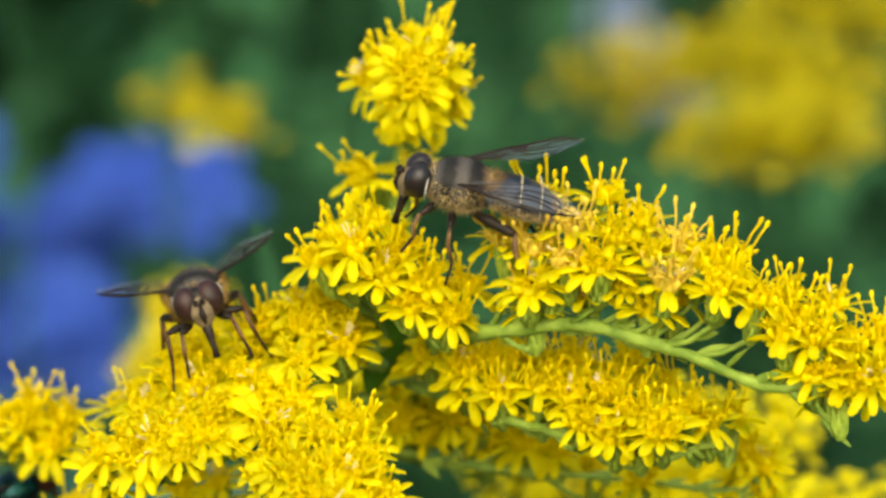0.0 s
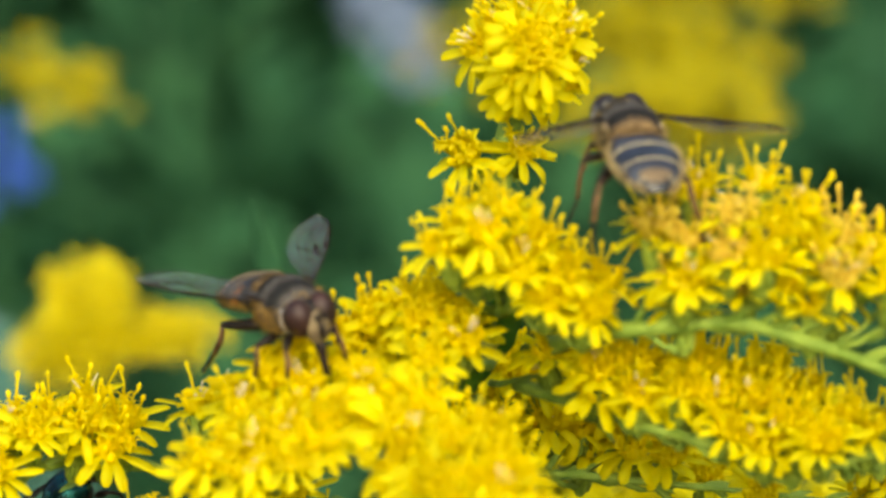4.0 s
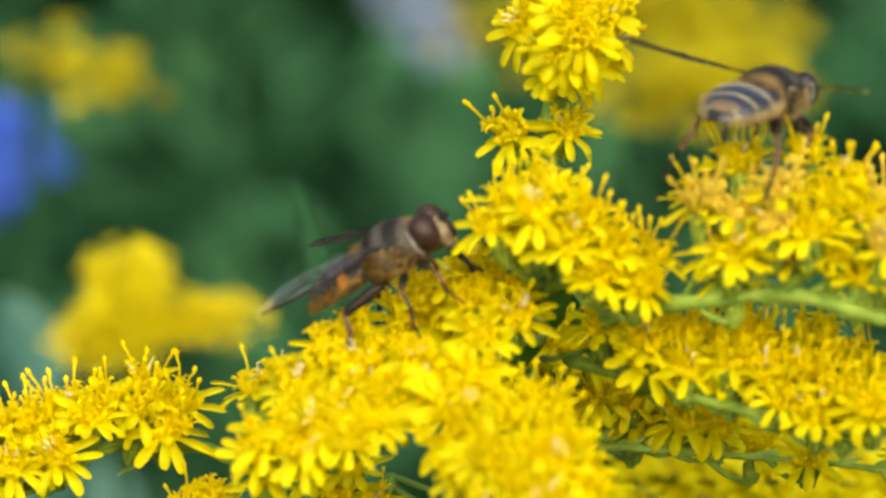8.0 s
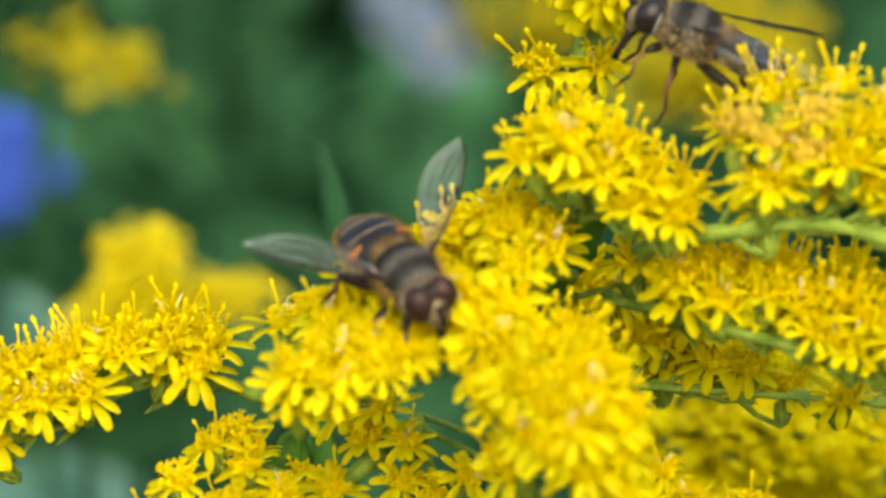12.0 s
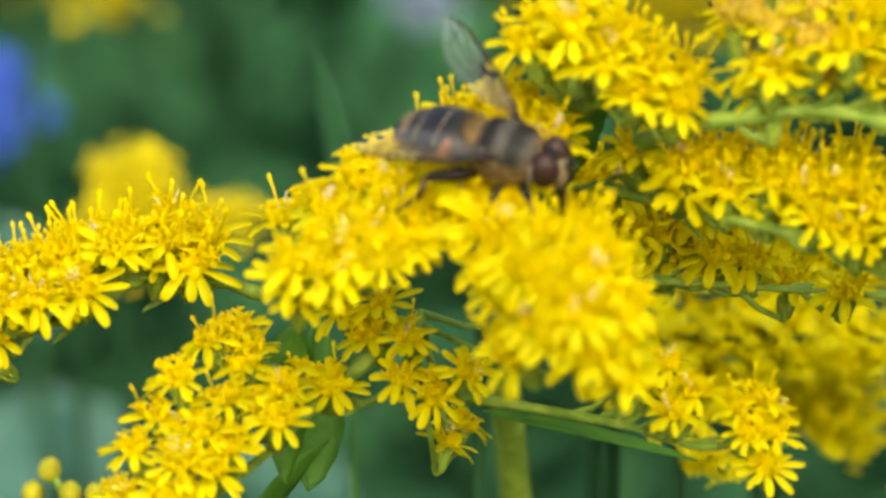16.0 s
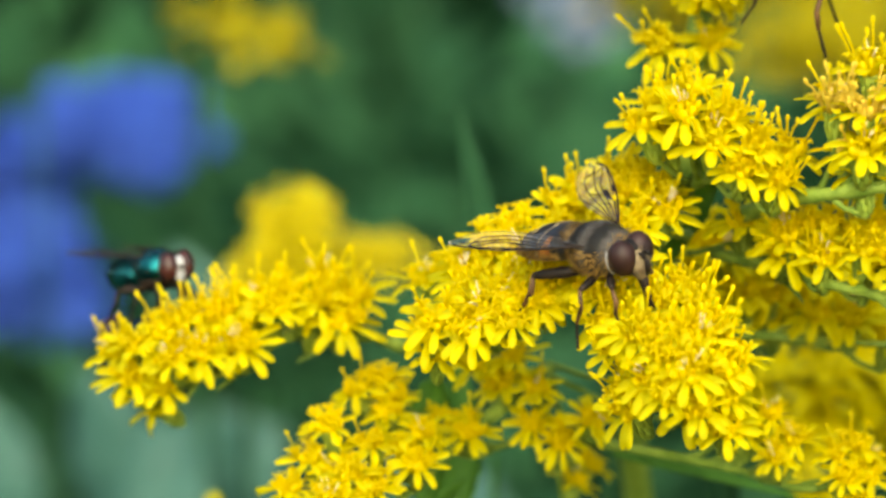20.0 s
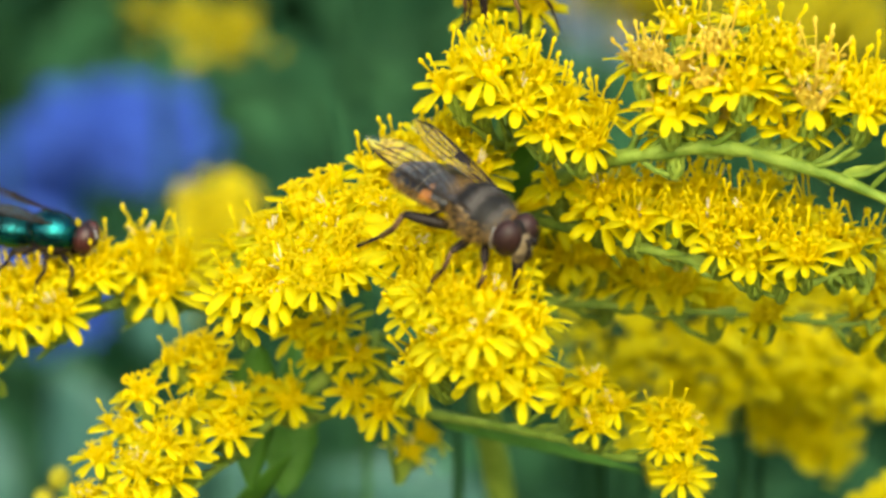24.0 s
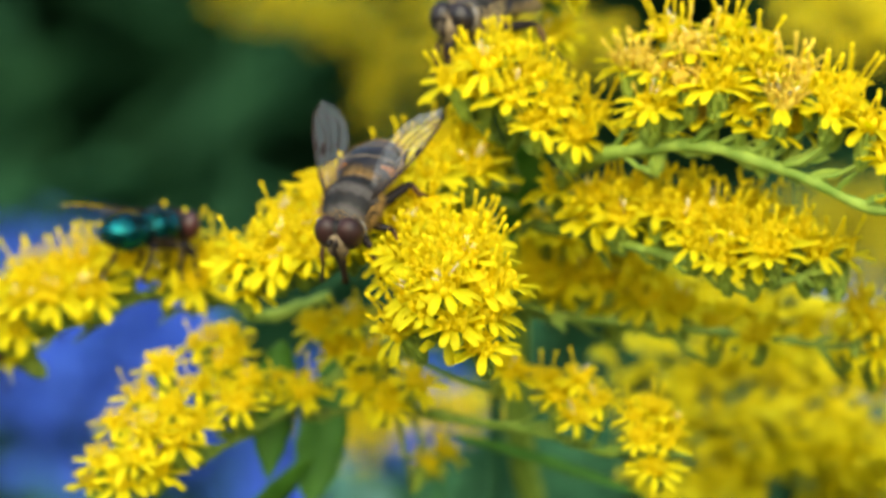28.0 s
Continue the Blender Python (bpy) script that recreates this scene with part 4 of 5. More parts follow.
WING_EDGE = [(0.0, 0.0, 0.3), (1.2, 0.1, 0.9), (3.0, 0.22, 2.0), (5.0, 0.25, 2.65), (6.8, 0.15, 2.7), (8.4, -0.12, 2.25), (9.3, -0.45, 1.75), (9.8, -0.85, 1.3), (10.0, -1.05, 1.1)]


def wing(parent, side, length=10.0, label=""):
    """A veined membrane reaching out along y; side 1 for the one on the fly's left."""
    k = length / 10
    bm = bmesh.new()
    rows = []
    for d, lead, trail in WING_EDGE:
        rows.append([bm.verts.new(Vector(((lead - (lead + trail) * q) * k, side * d * k, (0.10 * math.sin(q * 6 + d) + 0.02 * d) * k)) * MM) for q in (0, 0.25, 0.5, 0.75, 1)])
    for a, b in zip(rows, rows[1:]):
        for j in range(4):
            f = (a[j], a[j + 1], b[j + 1], b[j])
            bm.faces.new(f if side < 0 else f[::-1])
    w = part("wing", bm, WING, parent, label)

    def at(d, q):
        for (d0, l0, t0), (d1, l1, t1) in zip(WING_EDGE, WING_EDGE[1:]):
            if d <= d1:
                s = (d - d0) / (d1 - d0)
                lead, trail = l0 + (l1 - l0) * s, t0 + (t1 - t0) * s
                return Vector(((lead - (lead + trail) * q) * k, side * d * k, (0.10 * math.sin(q * 6 + d) + 0.02 * d + 0.02) * k)) * MM
    for line, r in (([(0, 0), (3, 0), (6, 0.0), (8.6, 0.0), (9.7, 0.2)], 0.13), ([(0.3, 0.1), (3, 0.10), (6, 0.09), (8.4, 0.03)], 0.09), ([(0.3, 0.3), (2.5, 0.22), (4.5, 0.3), (6, 0.36), (7.2, 0.3), (8, 0.2), (9, 0.1)], 0.08),
                    ([(0.4, 0.4), (3, 0.38), (5.5, 0.5), (8.2, 0.5), (9.2, 0.45)], 0.08), ([(0.5, 0.5), (3, 0.55), (5, 0.7), (7.2, 0.78), (8, 0.6), (8.3, 0.5)], 0.07), ([(0.5, 0.6), (2.6, 0.75), (4.4, 0.97)], 0.07),
                    ([(4.6, 0.3), (4.7, 0.5), (5.0, 0.7)], 0.07), ([(3.4, 0.22), (3.6, 0.4), (3.5, 0.55)], 0.07), ([(8.2, 0.5), (8.5, 0.3), (8.7, 0.13)], 0.06), ([(0.4, 0.98), (2, 0.98), (4.4, 0.98), (6.8, 0.98), (8.4, 0.96), (9.6, 0.9)], 0.035)):
        v = bmesh.new()
        tube(v, smooth_path([at(d, q) for d, q in line], 4), 0.6 * r * k * MM, 5)
        part("vein", v, VEIN, w)
    st = bmesh.new()
    tube(st, [at(4.2, 0.14), at(4.7, 0.24), at(5.3, 0.3), at(5.6, 0.22)], [0.06 * MM, 0.24 * MM, 0.22 * MM, 0.05 * MM], 6, 0.12)
    tube(st, [at(5.2, 0.03), at(5.7, 0.06), at(6.1, 0.05)], [0.05 * MM, 0.16 * MM, 0.05 * MM], 6, 0.5)
    part("stigma", st, CHITIN, w, "dark spot near the leading edge")
    return w


def leg(parent, hip, knee, ankle, toe, thick=0.42, pale=True):
    f = bmesh.new()
    hip, knee, ankle, toe = Vector(hip), Vector(knee), Vector(ankle), Vector(toe)
    tube(f, [p * MM for p in (hip, hip.lerp(knee, 0.4), hip.lerp(knee, 0.85), knee)], [0.6 * thick * MM, thick * MM, 0.75 * thick * MM, 0.5 * thick * MM], 9)
    lg = part("leg", f, CHITIN, parent)
    bend = (ankle - knee).cross(Vector((0, 1, 0))).normalized() * 0.25
    t = bmesh.new()
    tube(t, [p * MM for p in (knee, knee.lerp(ankle, 0.5) + bend, ankle)], [0.4 * thick * MM, 0.5 * thick * MM, 0.42 * thick * MM], 8)
    part("tibia", t, TIBIA if pale else CHITIN, lg, "amber shin" if pale else "")
    s = bmesh.new()
    n = 5
    for i in range(n):
        a, b = ankle.lerp(toe, i / n), ankle.lerp(toe, (i + 0.9) / n)
        tube(s, [a * MM, b * MM], [0.2 * thick * MM + 0.03 * MM, 0.34 * thick * MM], 6)
    part("foot", s, CHITIN, lg)
    return lg


def build_hoverfly(label, dark, seed):
    """A drone fly: forward is +x, the back is +z; the origin lies in the thorax."""
    rng = random.Random(seed)
    fly = tagged(new("hoverfly"), label, "hoverfly", "hoverflies")
    # thorax
    th = part("thorax", ellipsoid((-0.1, 0, 0), (2.65, 2.15, 1.9), 28, 18, 0.03), THORAX_BACK, fly, "dark thorax with dusty grey bands")
    h = bmesh.new()
    hair(h, rng, (0, 0, 0), (2.42, 2.12, 1.88), 2400, 0.5, -0.85, 0.35)
    part("hair", h, FUZZ if dark else PALE_FUZZ, th, "golden brown fuzz")
    h = bmesh.new()
    hair(h, rng, (0, 0, 0), (2.42, 2.12, 1.88), 700, 0.24, 0.25)
    part("hair", h, DARK_FUZZ, th, "short brown fuzz on the back")
    h = bmesh.new()
    hair(h, rng, (-2.45, 0, 0.55), (0.75, 1.4, 0.66), 420, 0.42, -0.2)
    blob(h, (-2.45 * MM, 0, 0.55 * MM), (0.73 * MM, 1.36 * MM, 0.63 * MM), 18, 10)
    part("scutellum", h, SHIELD, fly, "buff shield behind the thorax")
    # abdomen
    ab = part("abdomen", ellipsoid((-4.6, 0, -0.45), (3.0, 1.95, 0.9), 20, 12), THORAX_BAND, fly, "dusty underside of the abdomen")

    def tergum(x):
        """Half width and height of the back of the abdomen at x."""
        q = min(1.0, max(0.0, (-2.0 - x) / 6.0))
        r = 2.28 * (0.80 + 0.95 * q - 0.95 * q ** 2) * math.sqrt(max(0.0, 1 - q ** 3.2))
        return max(r, 0.12), 0.25 - 1.0 * q ** 2.2

    def rim(x, a, lift=0.0):
        r, z = tergum(x)
        return Vector((x, (r + lift) * math.cos(a), 0.52 * (r + lift) * math.sin(a) + z - 0.35)) * MM

    seg = [(-1.9, -2.7), (-2.65, -4.35), (-4.3, -5.9), (-5.85, -7.2), (-7.15, -7.95)]
    for i, (x0, x1) in enumerate(seg):
        s = bmesh.new()
        grid = [[s.verts.new(rim(x0 + (x1 - x0) * u / 6, radians(d), 0.05 * math.sin(math.pi * u / 6))) for d in range(-35, 216, 10)] for u in range(7)]
        for a, c in zip(grid, grid[1:]):
            for j in range(len(a) - 1):
                s.faces.new((a[j], c[j], c[j + 1], a[j + 1]))
        part("tergite", s, (TERGITE if dark or i == 4 else STEEL), ab)
        if 0 < i < 4:
            e = bmesh.new()
            tube(e, [rim(x1 - 0.02, radians(d), 0.04) for d in range(-20, 201, 8)], (0.030 if dark else 0.05) * MM, 6)
            part("margin", e, MARGIN_DIM if dark else MARGIN, ab, "pale hind margin")
        if i == 1 and dark:
            for sd in (1, -1):
                o = bmesh.new()
                prev = None
                for d in (-5, 8, 20, 32, 44, 54):
                    a = radians(d if sd > 0 else 180 - d)
                    xm, wd = x0 * 0.5 + x1 * 0.5, 0.48 * (1 - d / 70) + 0.03
                    row = [o.verts.new(rim(xm + q * wd, a, 0.085)) for q in (-1, -0.4, 0.4, 1)]
                    if prev:
                        for j in range(3):
                            o.faces.new((prev[j], prev[j + 1], row[j + 1], row[j]))
                    prev = row
                part("side_patch", o, ORANGE, ab, "orange side patch")
    h = bmesh.new()
    for _ in range(1100):
        x, d = rng.uniform(-7.7, -2.2), rng.choice((rng.gauss(-8, 14), 180 + rng.gauss(8, 14)))
        p = rim(x, radians(d))
        out = Vector((rng.uniform(-0.7, 0.1), math.cos(radians(d)), 0.6 * math.sin(radians(d)) + rng.uniform(-0.2, 0.4))).normalized()
        w = out.orthogonal().normalized() * 0.03 * MM
        v = [h.verts.new(q) for q in (p - w, p + w, p + w.cross(out), p + out * rng.uniform(0.25, 0.5) * MM)]
        for f in ((0, 1, 3), (1, 2, 3), (2, 0, 3)):
            h.faces.new([v[j] for j in f])
    part("hair", h, FUZZ if dark else PALE_FUZZ, ab, "fringe of golden hair along the sides")
    # head
    hd = part("head", ellipsoid((2.95, 0, -0.15), (0.85, 1.5, 1.35), 20, 12), THORAX, fly)
    for sd in (1, -1):
        part("eye", ellipsoid((2.98, sd * 0.85, 0.1), (1.03, 1.03, 1.33), 26, 18), EYE if dark else DARK_EYE, hd, "large dark red compound eye" if dark else "large black-brown compound eye")
        o = bmesh.new()
        tube(o, [Vector((2.25 + 0.12 * math.cos(a), sd * (0.9 + 0.98 * math.cos(a)), 0.12 + 1.25 * math.sin(a))) * MM for a in [radians(d) for d in range(-70, 41, 10)]], [0.02 * MM] + [0.04 * MM] * 10 + [0.02 * MM], 6)
        part("eye_rim", o, SILVER, hd, "pale rim behind the eye")
        a = bmesh.new()
        tube(a, [Vector(p) * MM for p in ((4.05, sd * 0.18, 0.35), (4.4, sd * 0.25, 0.4), (4.6, sd * 0.32, 0.15))], [0.1 * MM, 0.2 * MM, 0.14 * MM], 7)
        tube(a, [Vector(p) * MM for p in ((4.4, sd * 0.28, 0.4), (4.75, sd * 0.5, 0.65))], [0.04 * MM, 0.015 * MM], 5)
        part("antenna", a, CHITIN, hd)
    f = bmesh.new()
    blob(f, (3.75 * MM, 0, -0.6 * MM), (0.62 * MM, 0.82 * MM, 1.15 * MM), 16, 12)
    hair(f, rng, (3.75, 0, -0.5), (0.62, 0.82, 1.1), 260, 0.22, -0.95)
    part("face", f, FACE, hd, "pale dusted face")
    f = bmesh.new()
    tube(f, [Vector(q) * MM for q in ((4.2, 0, 0.15), (4.42, 0, -0.35), (4.45, 0, -0.75), (4.25, 0, -1.3))], [0.12 * MM, 0.2 * MM, 0.26 * MM, 0.14 * MM], 8)
    part("face_stripe", f, CHITIN, hd, "black stripe down the face")
    p = bmesh.new()
    tube(p, [Vector(q) * MM for q in ((3.65, 0, -1.3), (3.8, 0, -2.3), (3.95, 0, -3.3), (4.0, 0, -4.0))], [0.45 * MM, 0.32 * MM, 0.22 * MM, 0.30 * MM], 9)
    part("proboscis", p, CHITIN, hd, "black mouthpart lowered to the flower")
    # legs
    for sd in (1, -1):
        leg(fly, (1.4, sd * 0.9, -1.4), (2.4, sd * 1.9, -1.9), (2.6, sd * 2.2, -3.7), (3.3, sd * 2.4, -5.0), 0.36)
        leg(fly, (0.2, sd * 1.0, -1.6), (0.2, sd * 2.9, -2.0), (-0.4, sd * 3.3, -4.6), (-0.2, sd * 3.8, -6.3), 0.34)
        leg(fly, (-1.2, sd * 1.0, -1.5), (-4.4, sd * 2.9, -1.7), (-5.4, sd * 3.5, -4.0), (-6.9, sd * 3.8, -5.6), 0.46)
    for sd in (1, -1):
        part("squama", ellipsoid((-0.75, sd * 1.75, 0.75), (0.55, 0.3, 0.12), 12, 8), MARGIN_DIM, fly, "pale flap at the wing base")
    wings = [wing(fly, 1, 9.6, "clear veined wing"), wing(fly, -1, 9.6, "clear veined wing")]
    fly.scale = (1.05, 1.05, 1.05)
    return fly, wings


def build_fly(name, label, thorax, abdomen, words):
    rng = random.Random(5)
    fly = tagged(new(name), label, "fly")
    th = part("thorax", ellipsoid((0, 0, 0), (1.9, 1.55, 1.5), 22, 14, 0.03), thorax, fly, words[0])
    h = bmesh.new()
    hair(h, rng, (0, 0, 0), (1.88, 1.53, 1.48), 160, 0.55, -0.2)
    part("bristle", h, CHITIN, th)
    s = bmesh.new()
    blob(s, (0, 0, -0.75 * MM), (1.6 * MM, 1.35 * MM, 0.95 * MM), 16, 10)
    part("underside", s, CHITIN, fly, "black underside")
    ab = part("abdomen", ellipsoid((-3.0, 0, -0.35), (2.2, 1.75, 1.45), 22, 14), abdomen, fly, words[1])
    for x, r in ((-2.2, 1.66), (-3.3, 1.74), (-4.2, 1.5)):
        e = bmesh.new()
        k = math.sqrt(max(0.05, 1 - ((x + 3.0) / 2.2) ** 2))
        tube(e, [Vector((x, 1.76 * k * math.cos(a), 1.46 * k * math.sin(a) - 0.35)) * MM for a in [radians(d) for d in range(0, 181, 15)]], 0.06 * MM, 5)
        part("segment_edge", e, DARK_GREEN, ab)
    h = bmesh.new()
    hair(h, rng, (-3.0, 0, -0.35), (2.18, 1.73, 1.43), 140, 0.5, -0.6)
    part("bristle", h, CHITIN, ab)
    hd = part("head", ellipsoid((2.3, 0, -0.05), (0.75, 1.3, 1.15), 18, 12), CHITIN, fly)
    part("face", ellipsoid((2.82, 0, -0.1), (0.42, 0.5, 0.95), 14, 10), PALE_DUST, hd, "silver-dusted face")
    for sd in (1, -1):
        part("eye", ellipsoid((2.5, sd * 0.72, 0.1), (0.78, 0.72, 1.1), 18, 12), RED_EYE, hd, "dark red eye")
        a = bmesh.new()
        tube(a, [Vector(p) * MM for p in ((2.95, sd * 0.12, 0.3), (3.2, sd * 0.15, 0.1), (3.2, sd * 0.15, -0.3))], [0.08 * MM, 0.14 * MM, 0.1 * MM], 6)
        part("antenna", a, CHITIN, hd)
    p = bmesh.new()
    tube(p, [Vector(q) * MM for q in ((2.6, 0, -0.8), (2.8, 0, -1.6), (2.9, 0, -2.2))], [0.3 * MM, 0.22 * MM, 0.35 * MM], 8)
    part("proboscis", p, CHITIN, hd)
    for sd in (1, -1):
        leg(fly, (1.1, sd * 0.8, -1.3), (1.9, sd * 1.5, -1.5), (2.1, sd * 1.7, -2.9), (2.5, sd * 1.8, -3.9), 0.28, False)
        leg(fly, (0.1, sd * 0.9, -1.4), (0.3, sd * 2.2, -1.3), (0.0, sd * 2.5, -3.0), (0.1, sd * 2.8, -4.0), 0.28, False)
        leg(fly, (-0.9, sd * 0.9, -1.3), (-2.2, sd * 2.0, -1.4), (-3.0, sd * 2.3, -3.0), (-3.6, sd * 2.4, -4.0), 0.3, False)
    wings = [wing(fly, 1, 7.4, "smoky clear wing"), wing(fly, -1, 7.4, "smoky clear wing")]
    fly.scale = (1.13, 1.13, 1.13)
    return fly, wings


def stance(place, forward, up):
    """The pose of an insect whose thorax is at place (mm)."""
    x = Vector(forward).normalized()
    y = Vector(up).cross(x).normalized()
    z = x.cross(y)
    m = Matrix((x, y, z)).transposed().to_4x4()
    m.translation = mm(place)
    return m


def wing_rows(wings, hinge, rows):
    """rows: seconds, degrees swept back, degrees lifted, degrees by which the leading edge hangs."""
    for w, sd in zip(wings, (1, -1)):
        walk(w, [(t, pose(hinge[0] * MM, sd * hinge[1] * MM, hinge[2] * MM, sd * lift, hang, sd * back)) for t, back, lift, hang in rows])


hoverfly, hoverfly_wings = build_hoverfly("brown hoverfly with orange-patched black abdomen feeding on the yellow flowers", True, 1)
grey_hoverfly, grey_wings = build_hoverfly("greyer hoverfly with steel-blue pale-ringed abdomen on the goldenrod", False, 2)
bottle_fly, bottle_wings = build_fly("bottle_fly", "metallic green bottle fly with red eyes and black legs", EMERALD, EMERALD, ("shining blue-green thorax", "shining green abdomen"))
dark_fly, dark_wings = build_fly("dark_fly", "dark bristly fly with orange-brown abdomen clinging under the flowers", DARK_GREEN, RUST, ("blue-black thorax", "orange-brown abdomen"))


def motions():
    walk(hoverfly, [
        (0, stance((-11.4, -5.0, 7.2), (0.20, -0.97, -0.06), (-0.3, 0, 0.9))),
        (0.5, stance((-10.8, -5.0, 6.6), (0.38, -0.92, 0.0), (-0.3, 0, 0.9))),
        (1, stance((-10.9, -5.0, 6.4), (0.74, -0.67, -0.08), (-0.1, -0.15, 1))),
        (1.5, stance((-11.1, -5.0, 6.5), (0.77, -0.63, -0.04), (-0.1, -0.2, 1))),
        (2, stance((-9.9, -4.5, 6.7), (0.78, -0.62, 0.07), (-0.1, -0.2, 1))),
        (2.5, stance((-9.8, -4.0, 6.3), (0.78, -0.63, 0.03), (-0.1, -0.2, 1))),
        (4.5, stance((-13.2, -2.1, 5.4), (0.45, -0.88, -0.15), (-0.2, -0.2, 0.95))),
        (5, stance((-12.9, -1.6, 5.3), (0.46, -0.87, 0.12), (-0.2, -0.2, 0.95))),
        (5.5, stance((-11.7, -1.0, 6.1), (0.69, -0.53, 0.49), (-0.2, -0.2, 1))),
        (6, stance((-11.1, -1.0, 7.7), (0.64, -0.39, 0.66), (-0.4, -0.25, 0.9))),
        (6.5, stance((-11.0, -1.0, 7.7), (0.69, -0.37, 0.63), (-0.4, -0.25, 0.9))),
        (7, stance((-9.9, -1.0, 8.0), (0.76, -0.33, 0.55), (-0.3, -0.25, 0.9))),
        (7.5, stance((-9.5, -1.5, 8.0), (0.77, -0.35, 0.53), (-0.3, -0.25, 0.9))),
        (8, stance((-9.0, -2.0, 8.1), (0.78, -0.42, 0.46), (-0.2, -0.3, 1))),
        (8.5, stance((-11.2, -2.5, 7.3), (0.77, -0.53, 0.35), (-0.1, -0.3, 1))),
        (9, stance((-11.1, -3.0, 7.2), (0.79, -0.56, 0.26), (-0.1, -0.35, 1))),
        (9.5, stance((-12.1, -4.0, 6.4), (0.73, -0.67, 0.11), (0, -0.45, 0.9))),
        (10, stance((-13.3, -5.0, 6.5), (0.65, -0.76, 0.06), (0, -0.5, 0.85))),
        (10.5, stance((-13.7, -5.7, 4.3), (0.47, -0.82, -0.33), (0, -0.55, 0.8))),
        (11, stance((-12.9, -6.5, 4.2), (0.45, -0.79, -0.41), (0, -0.62, 0.75))),
        (11.5, stance((-11.5, -7.2, 3.3), (0.52, -0.77, -0.37), (0, -0.65, 0.7))),
        (12, stance((-10.4, -8.0, 1.9), (0.51, -0.73, -0.46), (0, -0.7, 0.65))),
        (12.5, stance((-10.1, -8.4, 1.5), (0.48, -0.71, -0.52), (0, -0.75, 0.6))),
        (14.5, stance((-6.5, -9.9, 3.5), (0.85, -0.49, -0.19), (0.1, -0.65, 0.75))),
        (15, stance((-6.0, -10.0, 3.3), (0.85, -0.49, -0.21), (0.1, -0.65, 0.75))),
        (15.5, stance((-5.4, -10.0, 3.5), (0.88, -0.45, -0.15), (0.1, -0.65, 0.75))),
        (16, stance((-3.7, -10.0, 3.1), (0.90, -0.35, -0.26), (0.1, -0.65, 0.75))),
        (16.5, stance((-4.8, -10.0, 2.9), (0.84, -0.48, -0.26), (0.1, -0.65, 0.75))),
        (17, stance((-6.4, -10.0, 2.1), (0.69, -0.65, -0.33), (0, -0.7, 0.7))),
        (17.5, stance((-6.7, -10.0, 2.3), (0.67, -0.63, -0.39), (0, -0.7, 0.7))),
        (18, stance((-7.8, -10.0, 1.5), (0.53, -0.73, -0.43), (-0.1, -0.65, 0.75))),
        (18.5, stance((-6.9, -11.0, 1.2), (0.55, -0.72, -0.41), (-0.1, -0.65, 0.75))),
        (19, stance((-6.6, -12.0, 1.2), (0.59, -0.68, -0.44), (-0.1, -0.65, 0.75))),
        (19.5, stance((-5.7, -12.3, 1.1), (0.67, -0.67, -0.32), (0, -0.55, 0.8))),
        (20, stance((-5.5, -12.7, 1.5), (0.70, -0.71, -0.08), (0, -0.45, 0.9))),
        (20.5, stance((-4.8, -13.0, 1.5), (0.75, -0.64, -0.17), (0, -0.4, 0.9))),
        (22.5, stance((-0.4, -19.0, 2.2), (0.92, -0.16, -0.36), (0.3, -0.3, 0.9))),
        (23, stance((0.9, -19.0, 1.7), (0.86, -0.22, -0.45), (0.3, -0.3, 0.9))),
        (23.5, stance((1.1, -19.0, 1.8), (0.85, -0.21, -0.48), (0.3, -0.3, 0.9))),
        (24, stance((0.8, -19.0, 1.8), (0.74, -0.50, -0.45), (0.2, -0.4, 0.9))),
        (24.5, stance((0.5, -18.0, 1.4), (0.72, -0.52, -0.46), (0.1, -0.5, 0.85))),
        (25, stance((0.8, -17.0, 1.5), (0.41, -0.84, -0.36), (0, -0.5, 0.85))),
        (25.5, stance((-0.8, -16.0, 1.9), (0.16, -0.94, -0.31), (0, -0.5, 0.85))),
        (26, stance((-2.2, -16.0, 1.0), (0.17, -0.86, -0.48), (0, -0.6, 0.75))),
        (26.5, stance((-2.5, -16.0, 1.6), (0.19, -0.84, -0.51), (0, -0.6, 0.75))),
        (27, stance((-5.3, -16.0, -0.1), (-0.03, -0.75, -0.66), (-0.1, -0.65, 0.7))),
        (27.5, stance((-4.8, -16.0, 0.5), (-0.05, -0.76, -0.65), (-0.1, -0.65, 0.7))),
        (28, stance((-8.0, -15.5, -0.5), (-0.16, -0.69, -0.71), (-0.1, -0.65, 0.75))),
    ])
